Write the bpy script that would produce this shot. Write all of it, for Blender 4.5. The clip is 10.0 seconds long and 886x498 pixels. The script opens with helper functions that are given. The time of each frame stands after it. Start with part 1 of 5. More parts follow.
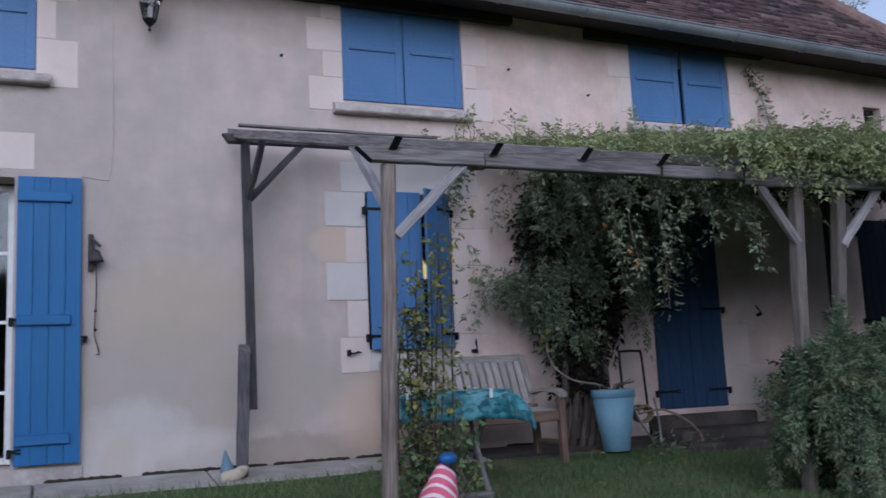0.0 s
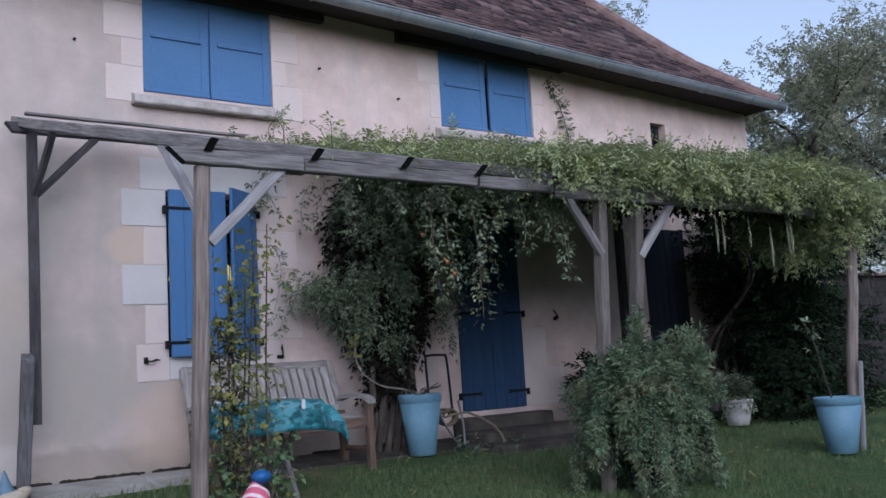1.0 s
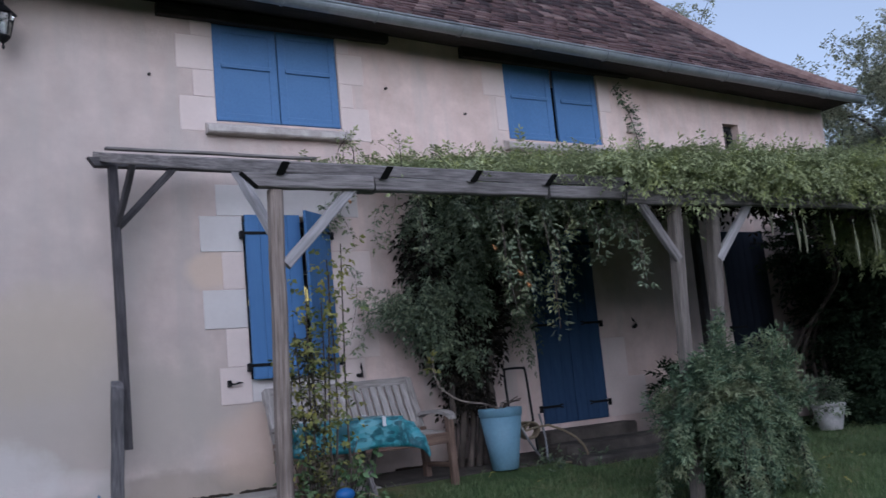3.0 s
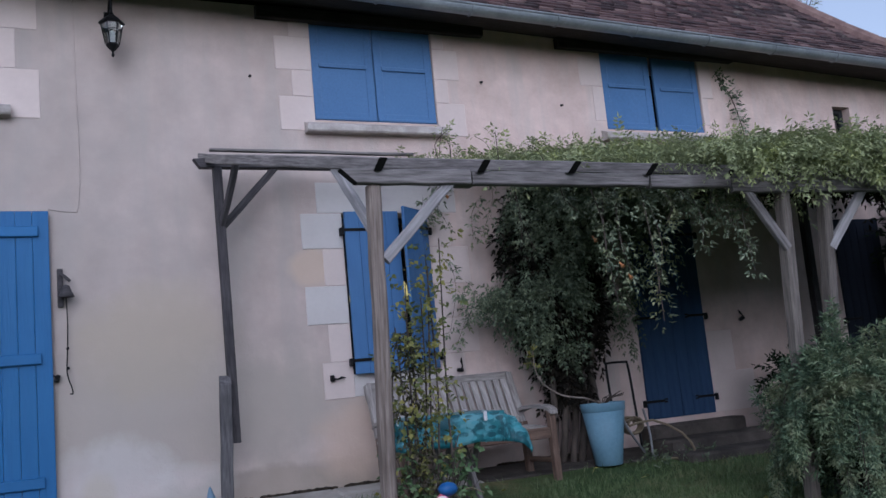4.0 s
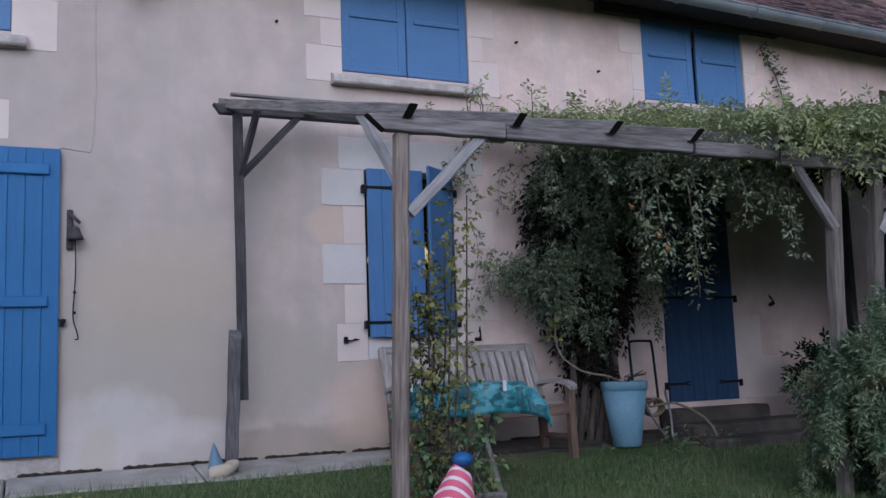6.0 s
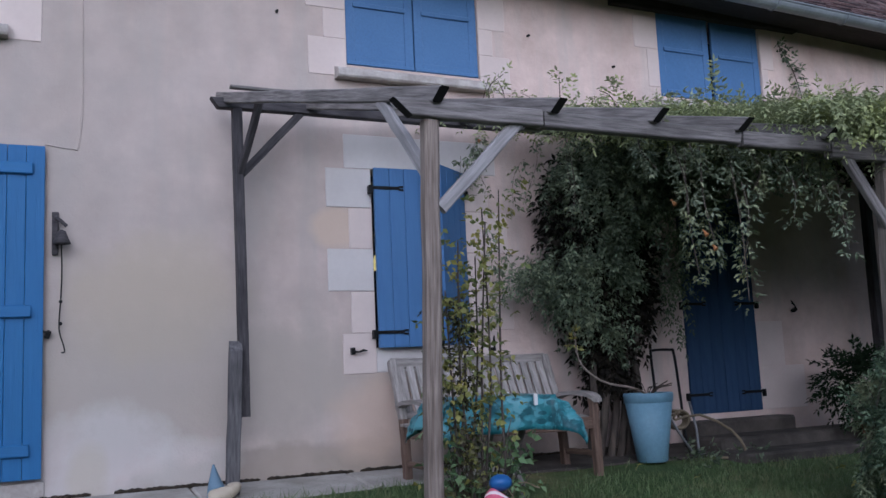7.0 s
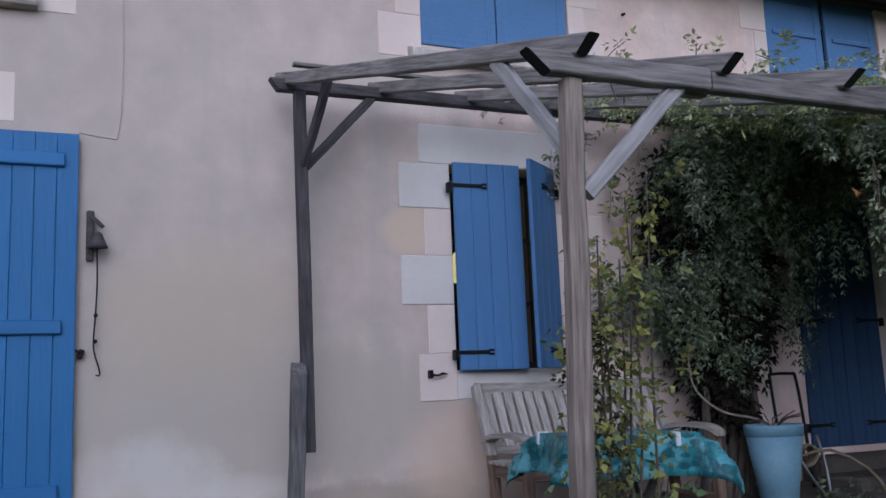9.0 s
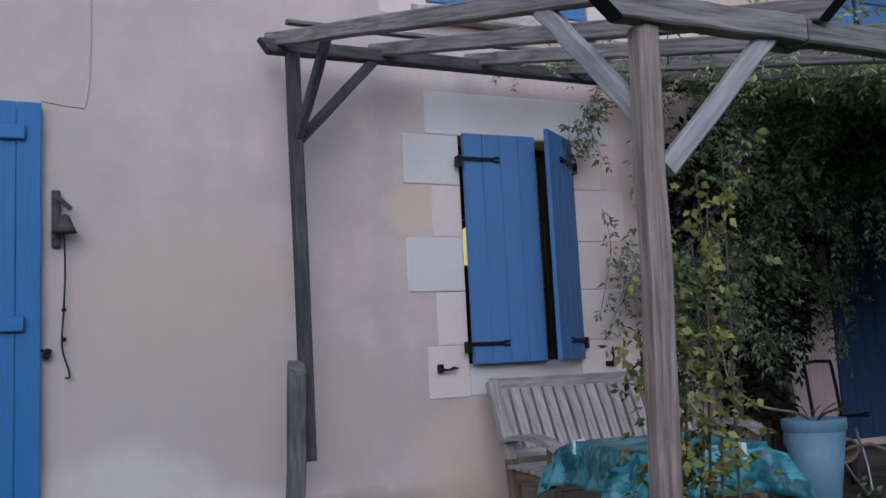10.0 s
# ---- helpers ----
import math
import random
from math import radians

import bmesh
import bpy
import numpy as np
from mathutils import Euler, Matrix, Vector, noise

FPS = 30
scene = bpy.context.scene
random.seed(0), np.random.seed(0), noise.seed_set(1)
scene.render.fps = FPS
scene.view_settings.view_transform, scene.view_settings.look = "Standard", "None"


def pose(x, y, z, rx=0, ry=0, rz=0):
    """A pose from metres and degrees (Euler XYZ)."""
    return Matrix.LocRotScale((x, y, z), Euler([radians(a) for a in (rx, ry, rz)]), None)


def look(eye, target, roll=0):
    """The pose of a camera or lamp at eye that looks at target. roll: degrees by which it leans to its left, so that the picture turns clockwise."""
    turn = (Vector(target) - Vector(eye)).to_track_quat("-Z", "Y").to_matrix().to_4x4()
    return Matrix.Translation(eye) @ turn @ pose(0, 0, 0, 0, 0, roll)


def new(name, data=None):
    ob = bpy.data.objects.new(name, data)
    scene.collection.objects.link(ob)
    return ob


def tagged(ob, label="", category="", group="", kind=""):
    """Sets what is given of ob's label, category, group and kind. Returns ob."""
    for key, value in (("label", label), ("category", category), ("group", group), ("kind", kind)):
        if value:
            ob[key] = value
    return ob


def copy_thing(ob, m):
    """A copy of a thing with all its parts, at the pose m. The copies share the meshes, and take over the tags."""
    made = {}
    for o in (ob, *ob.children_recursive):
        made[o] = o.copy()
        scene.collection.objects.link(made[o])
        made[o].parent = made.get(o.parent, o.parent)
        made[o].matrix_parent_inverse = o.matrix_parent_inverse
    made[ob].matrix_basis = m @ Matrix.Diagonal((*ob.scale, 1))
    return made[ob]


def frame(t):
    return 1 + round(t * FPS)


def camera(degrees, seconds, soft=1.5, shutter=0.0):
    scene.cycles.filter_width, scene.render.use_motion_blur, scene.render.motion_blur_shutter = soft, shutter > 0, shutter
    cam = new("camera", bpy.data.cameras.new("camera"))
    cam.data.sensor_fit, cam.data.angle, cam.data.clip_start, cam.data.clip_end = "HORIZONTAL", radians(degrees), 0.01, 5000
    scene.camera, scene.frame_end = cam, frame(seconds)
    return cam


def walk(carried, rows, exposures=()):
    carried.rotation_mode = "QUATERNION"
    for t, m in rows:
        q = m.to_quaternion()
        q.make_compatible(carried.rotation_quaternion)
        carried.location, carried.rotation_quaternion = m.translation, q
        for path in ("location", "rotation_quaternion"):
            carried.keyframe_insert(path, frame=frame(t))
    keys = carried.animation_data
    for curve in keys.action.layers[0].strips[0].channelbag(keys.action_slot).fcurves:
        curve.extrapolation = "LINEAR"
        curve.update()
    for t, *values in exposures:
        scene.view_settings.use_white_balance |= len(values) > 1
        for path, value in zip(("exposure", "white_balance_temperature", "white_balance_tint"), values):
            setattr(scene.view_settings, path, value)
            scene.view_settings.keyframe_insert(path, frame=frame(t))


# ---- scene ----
cam = camera(51.2, 10.0, 1.5, 0.22)
PATH = [
    (0, (-0.196, -7.348, 0.598), (0.581, -5.527, 0.877), -2.7),
    (0.5, (-0.295, -7.238, 0.654), (0.719, -5.533, 0.907), -3.0),
    (1, (-0.275, -7.188, 0.695), (0.893, -5.583, 0.94), -3.4),
    (1.5, (-0.265, -7.182, 0.701), (0.94, -5.604, 0.948), -3.8),
    (2, (-0.278, -7.205, 0.682), (0.929, -5.631, 0.941), -4.3),
    (2.5, (-0.262, -7.181, 0.685), (0.912, -5.584, 0.956), -4.9),
    (3, (-0.266, -7.187, 0.687), (0.768, -5.5, 0.976), -5.4),
    (4.5, (-0.226, -7.138, 0.678), (0.583, -5.333, 0.974), -4.8),
    (5, (-0.176, -7.113, 0.662), (0.633, -5.305, 0.94), -2.7),
    (5.5, (-0.17, -7.037, 0.639), (0.633, -5.221, 0.878), -1.9),
    (7, (-0.196, -6.356, 0.653), (0.652, -4.565, 0.922), -2.6),
    (7.5, (-0.196, -6.11, 0.723), (0.649, -4.316, 0.984), -2.0),
    (8, (-0.251, -5.898, 0.743), (0.592, -4.104, 1.011), -1.8),
    (8.5, (-0.149, -5.627, 0.735), (0.663, -3.82, 1.016), -2.1),
    (9, (-0.143, -5.36, 0.734), (0.642, -3.546, 1.041), -2.3),
    (9.5, (-0.169, -5.032, 0.794), (0.624, -3.217, 1.077), -3.1),
    (10, (-0.086, -4.771, 0.87), (0.744, -2.969, 1.119), -2.9),
]
# exposure and white balance follow the phone's own
LOOK_EXPOSURES = [(0.0, 0.20, 5160, 14), (0.6, 0.36, 5160, 13), (1.2, 0.51, 5160, 13), (1.6, 0.48, 5160, 13), (2.0, 0.34, 5160, 14), (3.0, 0.27, 5160, 14),
                  (5.0, 0.21, 5160, 14), (7.0, 0.34, 5190, 14), (8.5, 0.29, 5190, 14), (10.0, 0.25, 5240, 14)]
walk(cam, [(t, look(eye, target, roll)) for t, eye, target, roll in PATH], LOOK_EXPOSURES)

# ---------------------------------------------------------------- light: dusk, soft sky
world = bpy.data.worlds.new("dusk_sky")
scene.world = world
world.use_nodes = True
wn = world.node_tree.nodes
sky = wn.new("ShaderNodeTexSky")
sky.sky_type = 'NISHITA'
sky.sun_disc = False
sky.sun_elevation = radians(24)
sky.sun_rotation = radians(200)
sky.air_density, sky.dust_density, sky.ozone_density = 1.0, 2.0, 2.0
wn["Background"].inputs["Strength"].default_value = 0.128
thin_cloud = wn.new("ShaderNodeHueSaturation")
thin_cloud.inputs["Saturation"].default_value = 0.38
world.node_tree.links.new(sky.outputs[0], thin_cloud.inputs["Color"])
world.node_tree.links.new(thin_cloud.outputs[0], wn["Background"].inputs[0])

sun_data = bpy.data.lights.new("sun", 'SUN')
sun_data.energy, sun_data.angle, sun_data.color = 0.88, radians(60), (1.0, 0.93, 0.9)
sun = new("sun", sun_data)
sun.matrix_basis = look((-5, -15, 10), (2, 0, 1))

# ---------------------------------------------------------------- materials


def nodes_of(name, rough=0.8, metal=0.0):
    m = bpy.data.materials.new(name)
    m.use_nodes = True
    nt = m.node_tree
    b = nt.nodes["Principled BSDF"]
    b.inputs["Roughness"].default_value = rough
    b.inputs["Metallic"].default_value = metal
    b.inputs["Specular IOR Level"].default_value = 0.3
    return m, nt, b


def noise_node(nt, scale, detail=4.0, coords="Object", stretch=(1, 1, 1), rough=0.6):
    tc = nt.nodes.new("ShaderNodeTexCoord")
    mp = nt.nodes.new("ShaderNodeMapping")
    mp.inputs["Scale"].default_value = stretch
    nz = nt.nodes.new("ShaderNodeTexNoise")
    nz.inputs["Scale"].default_value, nz.inputs["Detail"].default_value = scale, detail
    nz.inputs["Roughness"].default_value = rough
    nt.links.new(tc.outputs[coords], mp.inputs["Vector"])
    nt.links.new(mp.outputs[0], nz.inputs["Vector"])
    return nz.outputs["Fac"]


def ramp(nt, fac, stops):
    r = nt.nodes.new("ShaderNodeValToRGB")
    e = r.color_ramp.elements
    while len(e) < len(stops):
        e.new(0.5)
    for el, (p, c) in zip(e, stops):
        el.position, el.color = p, (*c, 1)
    nt.links.new(fac, r.inputs[0])
    return r.outputs[0]


def mixed(nt, a, b, fac, mode='MIX'):
    x = nt.nodes.new("ShaderNodeMix")
    x.data_type, x.blend_type = 'RGBA', mode
    for sock, v in ((x.inputs[6], a), (x.inputs[7], b), (x.inputs[0], fac)):
        if isinstance(v, (int, float)):
            sock.default_value = v
        elif isinstance(v, tuple):
            sock.default_value = (*v, 1)
        else:
            nt.links.new(v, sock)
    return x.outputs[2]


def bumped(nt, b, height, strength, dist):
    n = nt.nodes.new("ShaderNodeBump")
    n.inputs["Strength"].default_value, n.inputs["Distance"].default_value = strength, dist
    nt.links.new(height, n.inputs["Height"])
    nt.links.new(n.outputs[0], b.inputs["Normal"])


def grained(name, dark, light, rough=0.85, stretch=(1.5, 14, 14), scale=4.0, patch=None, spread=0.12):
    """Wood with the grain along local x."""
    m, nt, b = nodes_of(name, rough)
    g = noise_node(nt, scale, 6, "Object", stretch)
    col = ramp(nt, g, [(0.3, dark), (0.7, light)])
    big = noise_node(nt, 2.2, 3)
    mid = tuple(a * 0.62 for a in dark) if patch is None else patch
    col = mixed(nt, col, mid, ramp(nt, big, [(0.5, (0, 0, 0)), (0.75, (0.6, 0.6, 0.6))]))
    oi = nt.nodes.new("ShaderNodeObjectInfo")
    hs = nt.nodes.new("ShaderNodeHueSaturation")
    mr = nt.nodes.new("ShaderNodeMapRange")
    mr.inputs["To Min"].default_value, mr.inputs["To Max"].default_value = 1 - spread, 1 + spread
    nt.links.new(oi.outputs["Random"], mr.inputs["Value"])
    nt.links.new(mr.outputs[0], hs.inputs["Value"])
    nt.links.new(col, hs.inputs["Color"])
    nt.links.new(hs.outputs[0], b.inputs["Base Color"])
    bumped(nt, b, g, 0.5, 0.01)
    return m


def surface(name, dark, light, scale=6.0, rough=0.8, metal=0.0, bump=0.25, fine=60.0, dist=0.004, stops=(0.35, 0.7), speck=0.5):
    m, nt, b = nodes_of(name, rough, metal)
    a = noise_node(nt, scale, 5)
    f = noise_node(nt, fine, 3)
    col = ramp(nt, a, [(stops[0], dark), (stops[1], light)])
    col = mixed(nt, col, ramp(nt, f, [(0.3, (0.8, 0.8, 0.8)), (0.7, (1.1, 1.1, 1.1))]), speck, 'MULTIPLY')
    nt.links.new(col, b.inputs["Base Color"])
    bumped(nt, b, f, bump, dist)
    return m


def leafy(name, dark, mid, light, tint=None, amount=0.0, through_light=0.25, rough=0.55):
    m, nt, b = nodes_of(name, rough)
    b.inputs["Specular IOR Level"].default_value = 0.3 if rough < 0.8 else 0.08
    geo = nt.nodes.new("ShaderNodeNewGeometry")
    col = ramp(nt, geo.outputs["Random Per Island"], [(0.0, dark), (0.5, mid), (1.0, light)])
    patches = noise_node(nt, 1.6, 3)
    col = mixed(nt, col, dark, ramp(nt, patches, [(0.45, (0, 0, 0)), (0.7, (0.4, 0.4, 0.4))]))
    if tint:
        col = mixed(nt, col, tint, ramp(nt, noise_node(nt, 5.0, 2), [(0.52, (0, 0, 0)), (0.66, (amount, amount, amount))]))
    nt.links.new(col, b.inputs["Base Color"])
    t = nt.nodes.new("ShaderNodeBsdfTranslucent")
    nt.links.new(col, t.inputs["Color"])
    ms = nt.nodes.new("ShaderNodeMixShader")
    ms.inputs[0].default_value = through_light
    nt.links.new(b.outputs[0], ms.inputs[1])
    nt.links.new(t.outputs[0], ms.inputs[2])
    nt.links.new(ms.outputs[0], nt.nodes["Material Output"].inputs["Surface"])
    return m


def spot(nt, cx, cz, rx, rz, wobble=0.35, soft=0.25):
    """1 inside an uneven oval patch of the front wall, 0 outside."""
    tc = nt.nodes.new("ShaderNodeTexCoord")
    sep = nt.nodes.new("ShaderNodeSeparateXYZ")
    nt.links.new(tc.outputs["Object"], sep.inputs[0])

    def axis(out, c, r):
        n = nt.nodes.new("ShaderNodeMath")
        n.operation = 'SUBTRACT'
        nt.links.new(out, n.inputs[0])
        n.inputs[1].default_value = c
        d = nt.nodes.new("ShaderNodeMath")
        d.operation = 'DIVIDE'
        nt.links.new(n.outputs[0], d.inputs[0])
        d.inputs[1].default_value = r
        p = nt.nodes.new("ShaderNodeMath")
        p.operation = 'POWER'
        nt.links.new(d.outputs[0], p.inputs[0])
        p.inputs[1].default_value = 2
        return p.outputs[0]
    s = nt.nodes.new("ShaderNodeMath")
    nt.links.new(axis(sep.outputs[0], cx, rx), s.inputs[0])
    nt.links.new(axis(sep.outputs[2], cz, rz), s.inputs[1])
    w = nt.nodes.new("ShaderNodeMath")
    w.operation = 'MULTIPLY_ADD'
    nt.links.new(noise_node(nt, 3.5, 5), w.inputs[0])
    w.inputs[1].default_value = wobble * 6
    nt.links.new(s.outputs[0], w.inputs[2])
    mr = nt.nodes.new("ShaderNodeMapRange")
    mr.inputs["From Min"].default_value = 1 + wobble * 3 + soft * 2
    mr.inputs["From Max"].default_value = 1 + wobble * 3 - soft * 2
    nt.links.new(w.outputs[0], mr.inputs["Value"])
    return mr.outputs[0]


def make_plaster():
    m, nt, b = nodes_of("pink_lime_render", 0.92)
    big = noise_node(nt, 0.55, 5)
    mid = noise_node(nt, 2.5, 5)
    fine = noise_node(nt, 90, 4)
    col = ramp(nt, big, [(0.3, (0.575, 0.445, 0.395)), (0.7, (0.67, 0.53, 0.475))])
    col = mixed(nt, col, ramp(nt, mid, [(0.3, (0.70, 0.675, 0.645)), (0.7, (1.10, 1.10, 1.10))]), 0.9, 'MULTIPLY')
    streak = noise_node(nt, 1.2, 5, "Object", (4, 1, 0.5))
    col = mixed(nt, col, (0.45, 0.40, 0.36), ramp(nt, streak, [(0.48, (0, 0, 0)), (0.70, (0.65, 0.65, 0.65))]))
    # first entry: broad oval that greys and darkens the left of the wall
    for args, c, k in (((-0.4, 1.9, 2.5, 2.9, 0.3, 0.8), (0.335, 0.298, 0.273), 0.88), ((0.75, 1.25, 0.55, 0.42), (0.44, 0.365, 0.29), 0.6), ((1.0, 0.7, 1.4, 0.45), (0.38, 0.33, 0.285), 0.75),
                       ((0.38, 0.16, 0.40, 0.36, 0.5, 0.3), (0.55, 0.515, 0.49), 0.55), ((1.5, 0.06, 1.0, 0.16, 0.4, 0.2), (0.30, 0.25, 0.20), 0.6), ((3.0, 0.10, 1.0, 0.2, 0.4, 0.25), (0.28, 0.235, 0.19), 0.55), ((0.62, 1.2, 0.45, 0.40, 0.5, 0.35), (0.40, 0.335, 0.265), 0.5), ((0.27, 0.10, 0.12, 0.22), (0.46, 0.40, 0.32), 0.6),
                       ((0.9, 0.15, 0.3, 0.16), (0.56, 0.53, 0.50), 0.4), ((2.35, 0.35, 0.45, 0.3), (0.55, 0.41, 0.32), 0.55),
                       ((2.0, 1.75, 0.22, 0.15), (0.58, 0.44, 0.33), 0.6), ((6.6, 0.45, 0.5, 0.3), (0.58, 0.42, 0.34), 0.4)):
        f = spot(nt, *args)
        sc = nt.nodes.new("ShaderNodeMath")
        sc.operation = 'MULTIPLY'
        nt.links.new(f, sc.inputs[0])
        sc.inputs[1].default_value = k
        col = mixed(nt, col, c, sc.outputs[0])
    nt.links.new(col, b.inputs["Base Color"])
    rough_coat = nt.nodes.new("ShaderNodeMath")
    rough_coat.operation = 'MULTIPLY_ADD'
    nt.links.new(noise_node(nt, 9, 4), rough_coat.inputs[0])
    rough_coat.inputs[1].default_value = 4.0
    nt.links.new(fine, rough_coat.inputs[2])
    bumped(nt, b, rough_coat.outputs[0], 0.45, 0.005)
    return m


def make_grass_ground():
    m, nt, b = nodes_of("lawn_soil", 0.95)
    a = noise_node(nt, 0.9, 6)
    f = noise_node(nt, 25, 4)
    col = ramp(nt, a, [(0.35, (0.045, 0.085, 0.022)), (0.56, (0.075, 0.11, 0.035)), (0.72, (0.19, 0.165, 0.075))])
    col = mixed(nt, col, ramp(nt, f, [(0.3, (0.55, 0.55, 0.55)), (0.7, (1.15, 1.15, 1.15))]), 0.8, 'MULTIPLY')
    nt.links.new(col, b.inputs["Base Color"])
    bumped(nt, b, f, 0.8, 0.03)
    return m


def make_tile():
    m, nt, b = nodes_of("old_clay_tile", 0.9)
    geo = nt.nodes.new("ShaderNodeNewGeometry")
    oi = nt.nodes.new("ShaderNodeObjectInfo")
    add = nt.nodes.new("ShaderNodeMath")
    nt.links.new(geo.outputs["Random Per Island"], add.inputs[0])
    nt.links.new(oi.outputs["Random"], add.inputs[1])
    fr = nt.nodes.new("ShaderNodeMath")
    fr.operation = 'FRACT'
    nt.links.new(add.outputs[0], fr.inputs[0])
    col = ramp(nt, fr.outputs[0], [(0.0, (0.03, 0.02, 0.022)), (0.4, (0.065, 0.038, 0.038)), (0.8, (0.105, 0.062, 0.060)), (1.0, (0.17, 0.115, 0.105))])
    col = mixed(nt, col, (0.17, 0.155, 0.135), ramp(nt, noise_node(nt, 9, 4), [(0.58, (0, 0, 0)), (0.68, (0.6, 0.6, 0.6))]))
    col = mixed(nt, col, (0.05, 0.045, 0.045), ramp(nt, noise_node(nt, 0.8, 4), [(0.5, (0, 0, 0)), (0.75, (0.4, 0.4, 0.4))]))
    nt.links.new(col, b.inputs["Base Color"])
    bumped(nt, b, noise_node(nt, 40, 4), 0.5, 0.006)
    return m


def make_cloth():
    """Turquoise oilcloth with bunches of dark leaves printed on it."""
    m, nt, b = nodes_of("turquoise_leaf_print_oilcloth", 0.4)
    tc = nt.nodes.new("ShaderNodeTexCoord")

    def leaf_shapes(turn, scale):
        mp = nt.nodes.new("ShaderNodeMapping")
        mp.inputs["Rotation"].default_value = (0.4, 0.3, turn)
        mp.inputs["Scale"].default_value = (1.0, 4.0, 2.2)
        vo = nt.nodes.new("ShaderNodeTexVoronoi")
        vo.inputs["Scale"].default_value = scale
        nt.links.new(tc.outputs["Object"], mp.inputs["Vector"])
        nt.links.new(mp.outputs[0], vo.inputs["Vector"])
        return ramp(nt, vo.outputs["Distance"], [(0.30, (1, 1, 1)), (0.38, (0, 0, 0))])
    base = ramp(nt, noise_node(nt, 4, 3), [(0.35, (0.085, 0.245, 0.28)), (0.65, (0.145, 0.33, 0.365))])
    bunch = ramp(nt, noise_node(nt, 5.0, 5), [(0.46, (0, 0, 0)), (0.50, (1, 1, 1))])
    veil = ramp(nt, noise_node(nt, 9.0, 4), [(0.40, (0, 0, 0)), (0.58, (1, 1, 1))])
    dark = mixed(nt, (0.010, 0.065, 0.08), (0.03, 0.15, 0.17), veil)
    col = mixed(nt, base, dark, bunch)
    for turn, scale, c in ((0.5, 8, (0.05, 0.22, 0.25)), (-0.7, 10, (0.012, 0.07, 0.085)), (1.9, 9, (0.085, 0.28, 0.32))):
        col = mixed(nt, col, c, mixed(nt, leaf_shapes(turn, scale), veil, 0.8, 'MULTIPLY'))
    nt.links.new(col, b.inputs["Base Color"])
    bumped(nt, b, noise_node(nt, 14, 3), 0.15, 0.01)
    return m


def plain(name, color, rough=0.6, metal=0.0, glow=0.0):
    m, nt, b = nodes_of(name, rough, metal)
    col = mixed(nt, color, tuple(c * 0.75 for c in color), noise_node(nt, 12, 4))
    nt.links.new(col, b.inputs["Base Color"])
    if glow:
        b.inputs["Emission Color"].default_value = (*color, 1)
        b.inputs["Emission Strength"].default_value = glow
    return m


def make_glass():
    m, nt, b = nodes_of("window_glass", 0.05)
    b.inputs["Transmission Weight"].default_value = 1.0
    b.inputs["Base Color"].default_value = (0.5, 0.54, 0.55, 1)
    return m


def make_stripes():
    m, nt, b = nodes_of("pink_white_stripes", 0.7)
    tc = nt.nodes.new("ShaderNodeTexCoord")
    wv = nt.nodes.new("ShaderNodeTexWave")
    wv.bands_direction = 'DIAGONAL'
    wv.inputs["Scale"].default_value, wv.inputs["Distortion"].default_value = 7.0, 1.2
    nt.links.new(tc.outputs["Object"], wv.inputs["Vector"])
    col = ramp(nt, wv.outputs["Fac"], [(0.7, (0.62, 0.12, 0.19)), (0.78, (0.75, 0.62, 0.62))])
    nt.links.new(col, b.inputs["Base Color"])
    return m


PLASTER = make_plaster()
STONE = surface("pale_limestone", (0.50, 0.457, 0.437), (0.58, 0.535, 0.512), 2.5, 0.9, 0, 0.05, 30, 0.003, (0.3, 0.75), 0.12)
WASHED = surface("limewashed_stone", (0.545, 0.45, 0.41), (0.625, 0.525, 0.48), 2.0, 0.9, 0, 0.05, 30, 0.003, (0.3, 0.75), 0.12)
SILL = surface("worn_stone_sill", (0.30, 0.265, 0.24), (0.50, 0.45, 0.42), 7, 0.9, 0, 0.5, 50, 0.006)
CONCRETE = surface("old_concrete", (0.26, 0.24, 0.21), (0.42, 0.39, 0.36), 3, 0.95, 0, 0.5, 40, 0.008)
STEPSTONE = surface("dark_step_shaded_slab_stone", (0.04, 0.034, 0.029), (0.105, 0.088, 0.075), 4, 0.95, 0, 0.5, 40, 0.008)
RUBBLE = surface("rubble_wall_stone", (0.014, 0.0125, 0.011), (0.05, 0.042, 0.037), 5, 0.95, 0, 0.8, 18, 0.03)
BLUE = grained("blue_shutter_paint", (0.060, 0.137, 0.290), (0.070, 0.157, 0.322), 0.55, (1, 12, 12), 3.0, (0.062, 0.138, 0.275), 0.05)
BLUEFLAT = surface("smooth_blue_shutter_paint", (0.070, 0.148, 0.295), (0.086, 0.172, 0.33), 1.5, 0.5, 0, 0.05, 50)
BLUEFRESH = grained("bright_blue_door_paint", (0.022, 0.108, 0.27), (0.028, 0.124, 0.305), 0.55, (1, 12, 12), 3.0, (0.032, 0.13, 0.30), 0.05)
# two darker copies of the shutter blue, pergola shade put into the colour
BLUEDEEPSHADE = grained("deep_shade_blue_paint", (0.010, 0.013, 0.022), (0.016, 0.021, 0.034), 0.9, (1, 12, 12), 3.0, (0.01, 0.012, 0.018), 0.08)
BLUESHADE = grained("shade_darkened_blue_paint", (0.022, 0.046, 0.10), (0.032, 0.063, 0.127), 0.9, (1, 12, 12), 3.0, (0.025, 0.05, 0.10), 0.08)
WEATHERED = grained("grey_weathered_wood", (0.085, 0.075, 0.072), (0.29, 0.26, 0.25), 0.9, (1.2, 18, 18), 4.0, (0.06, 0.052, 0.05), 0.2)
# near-black colour for the cut ends of rafters and beam
ENDGRAIN = plain("black_end_face", (0.010, 0.009, 0.009), 0.95)
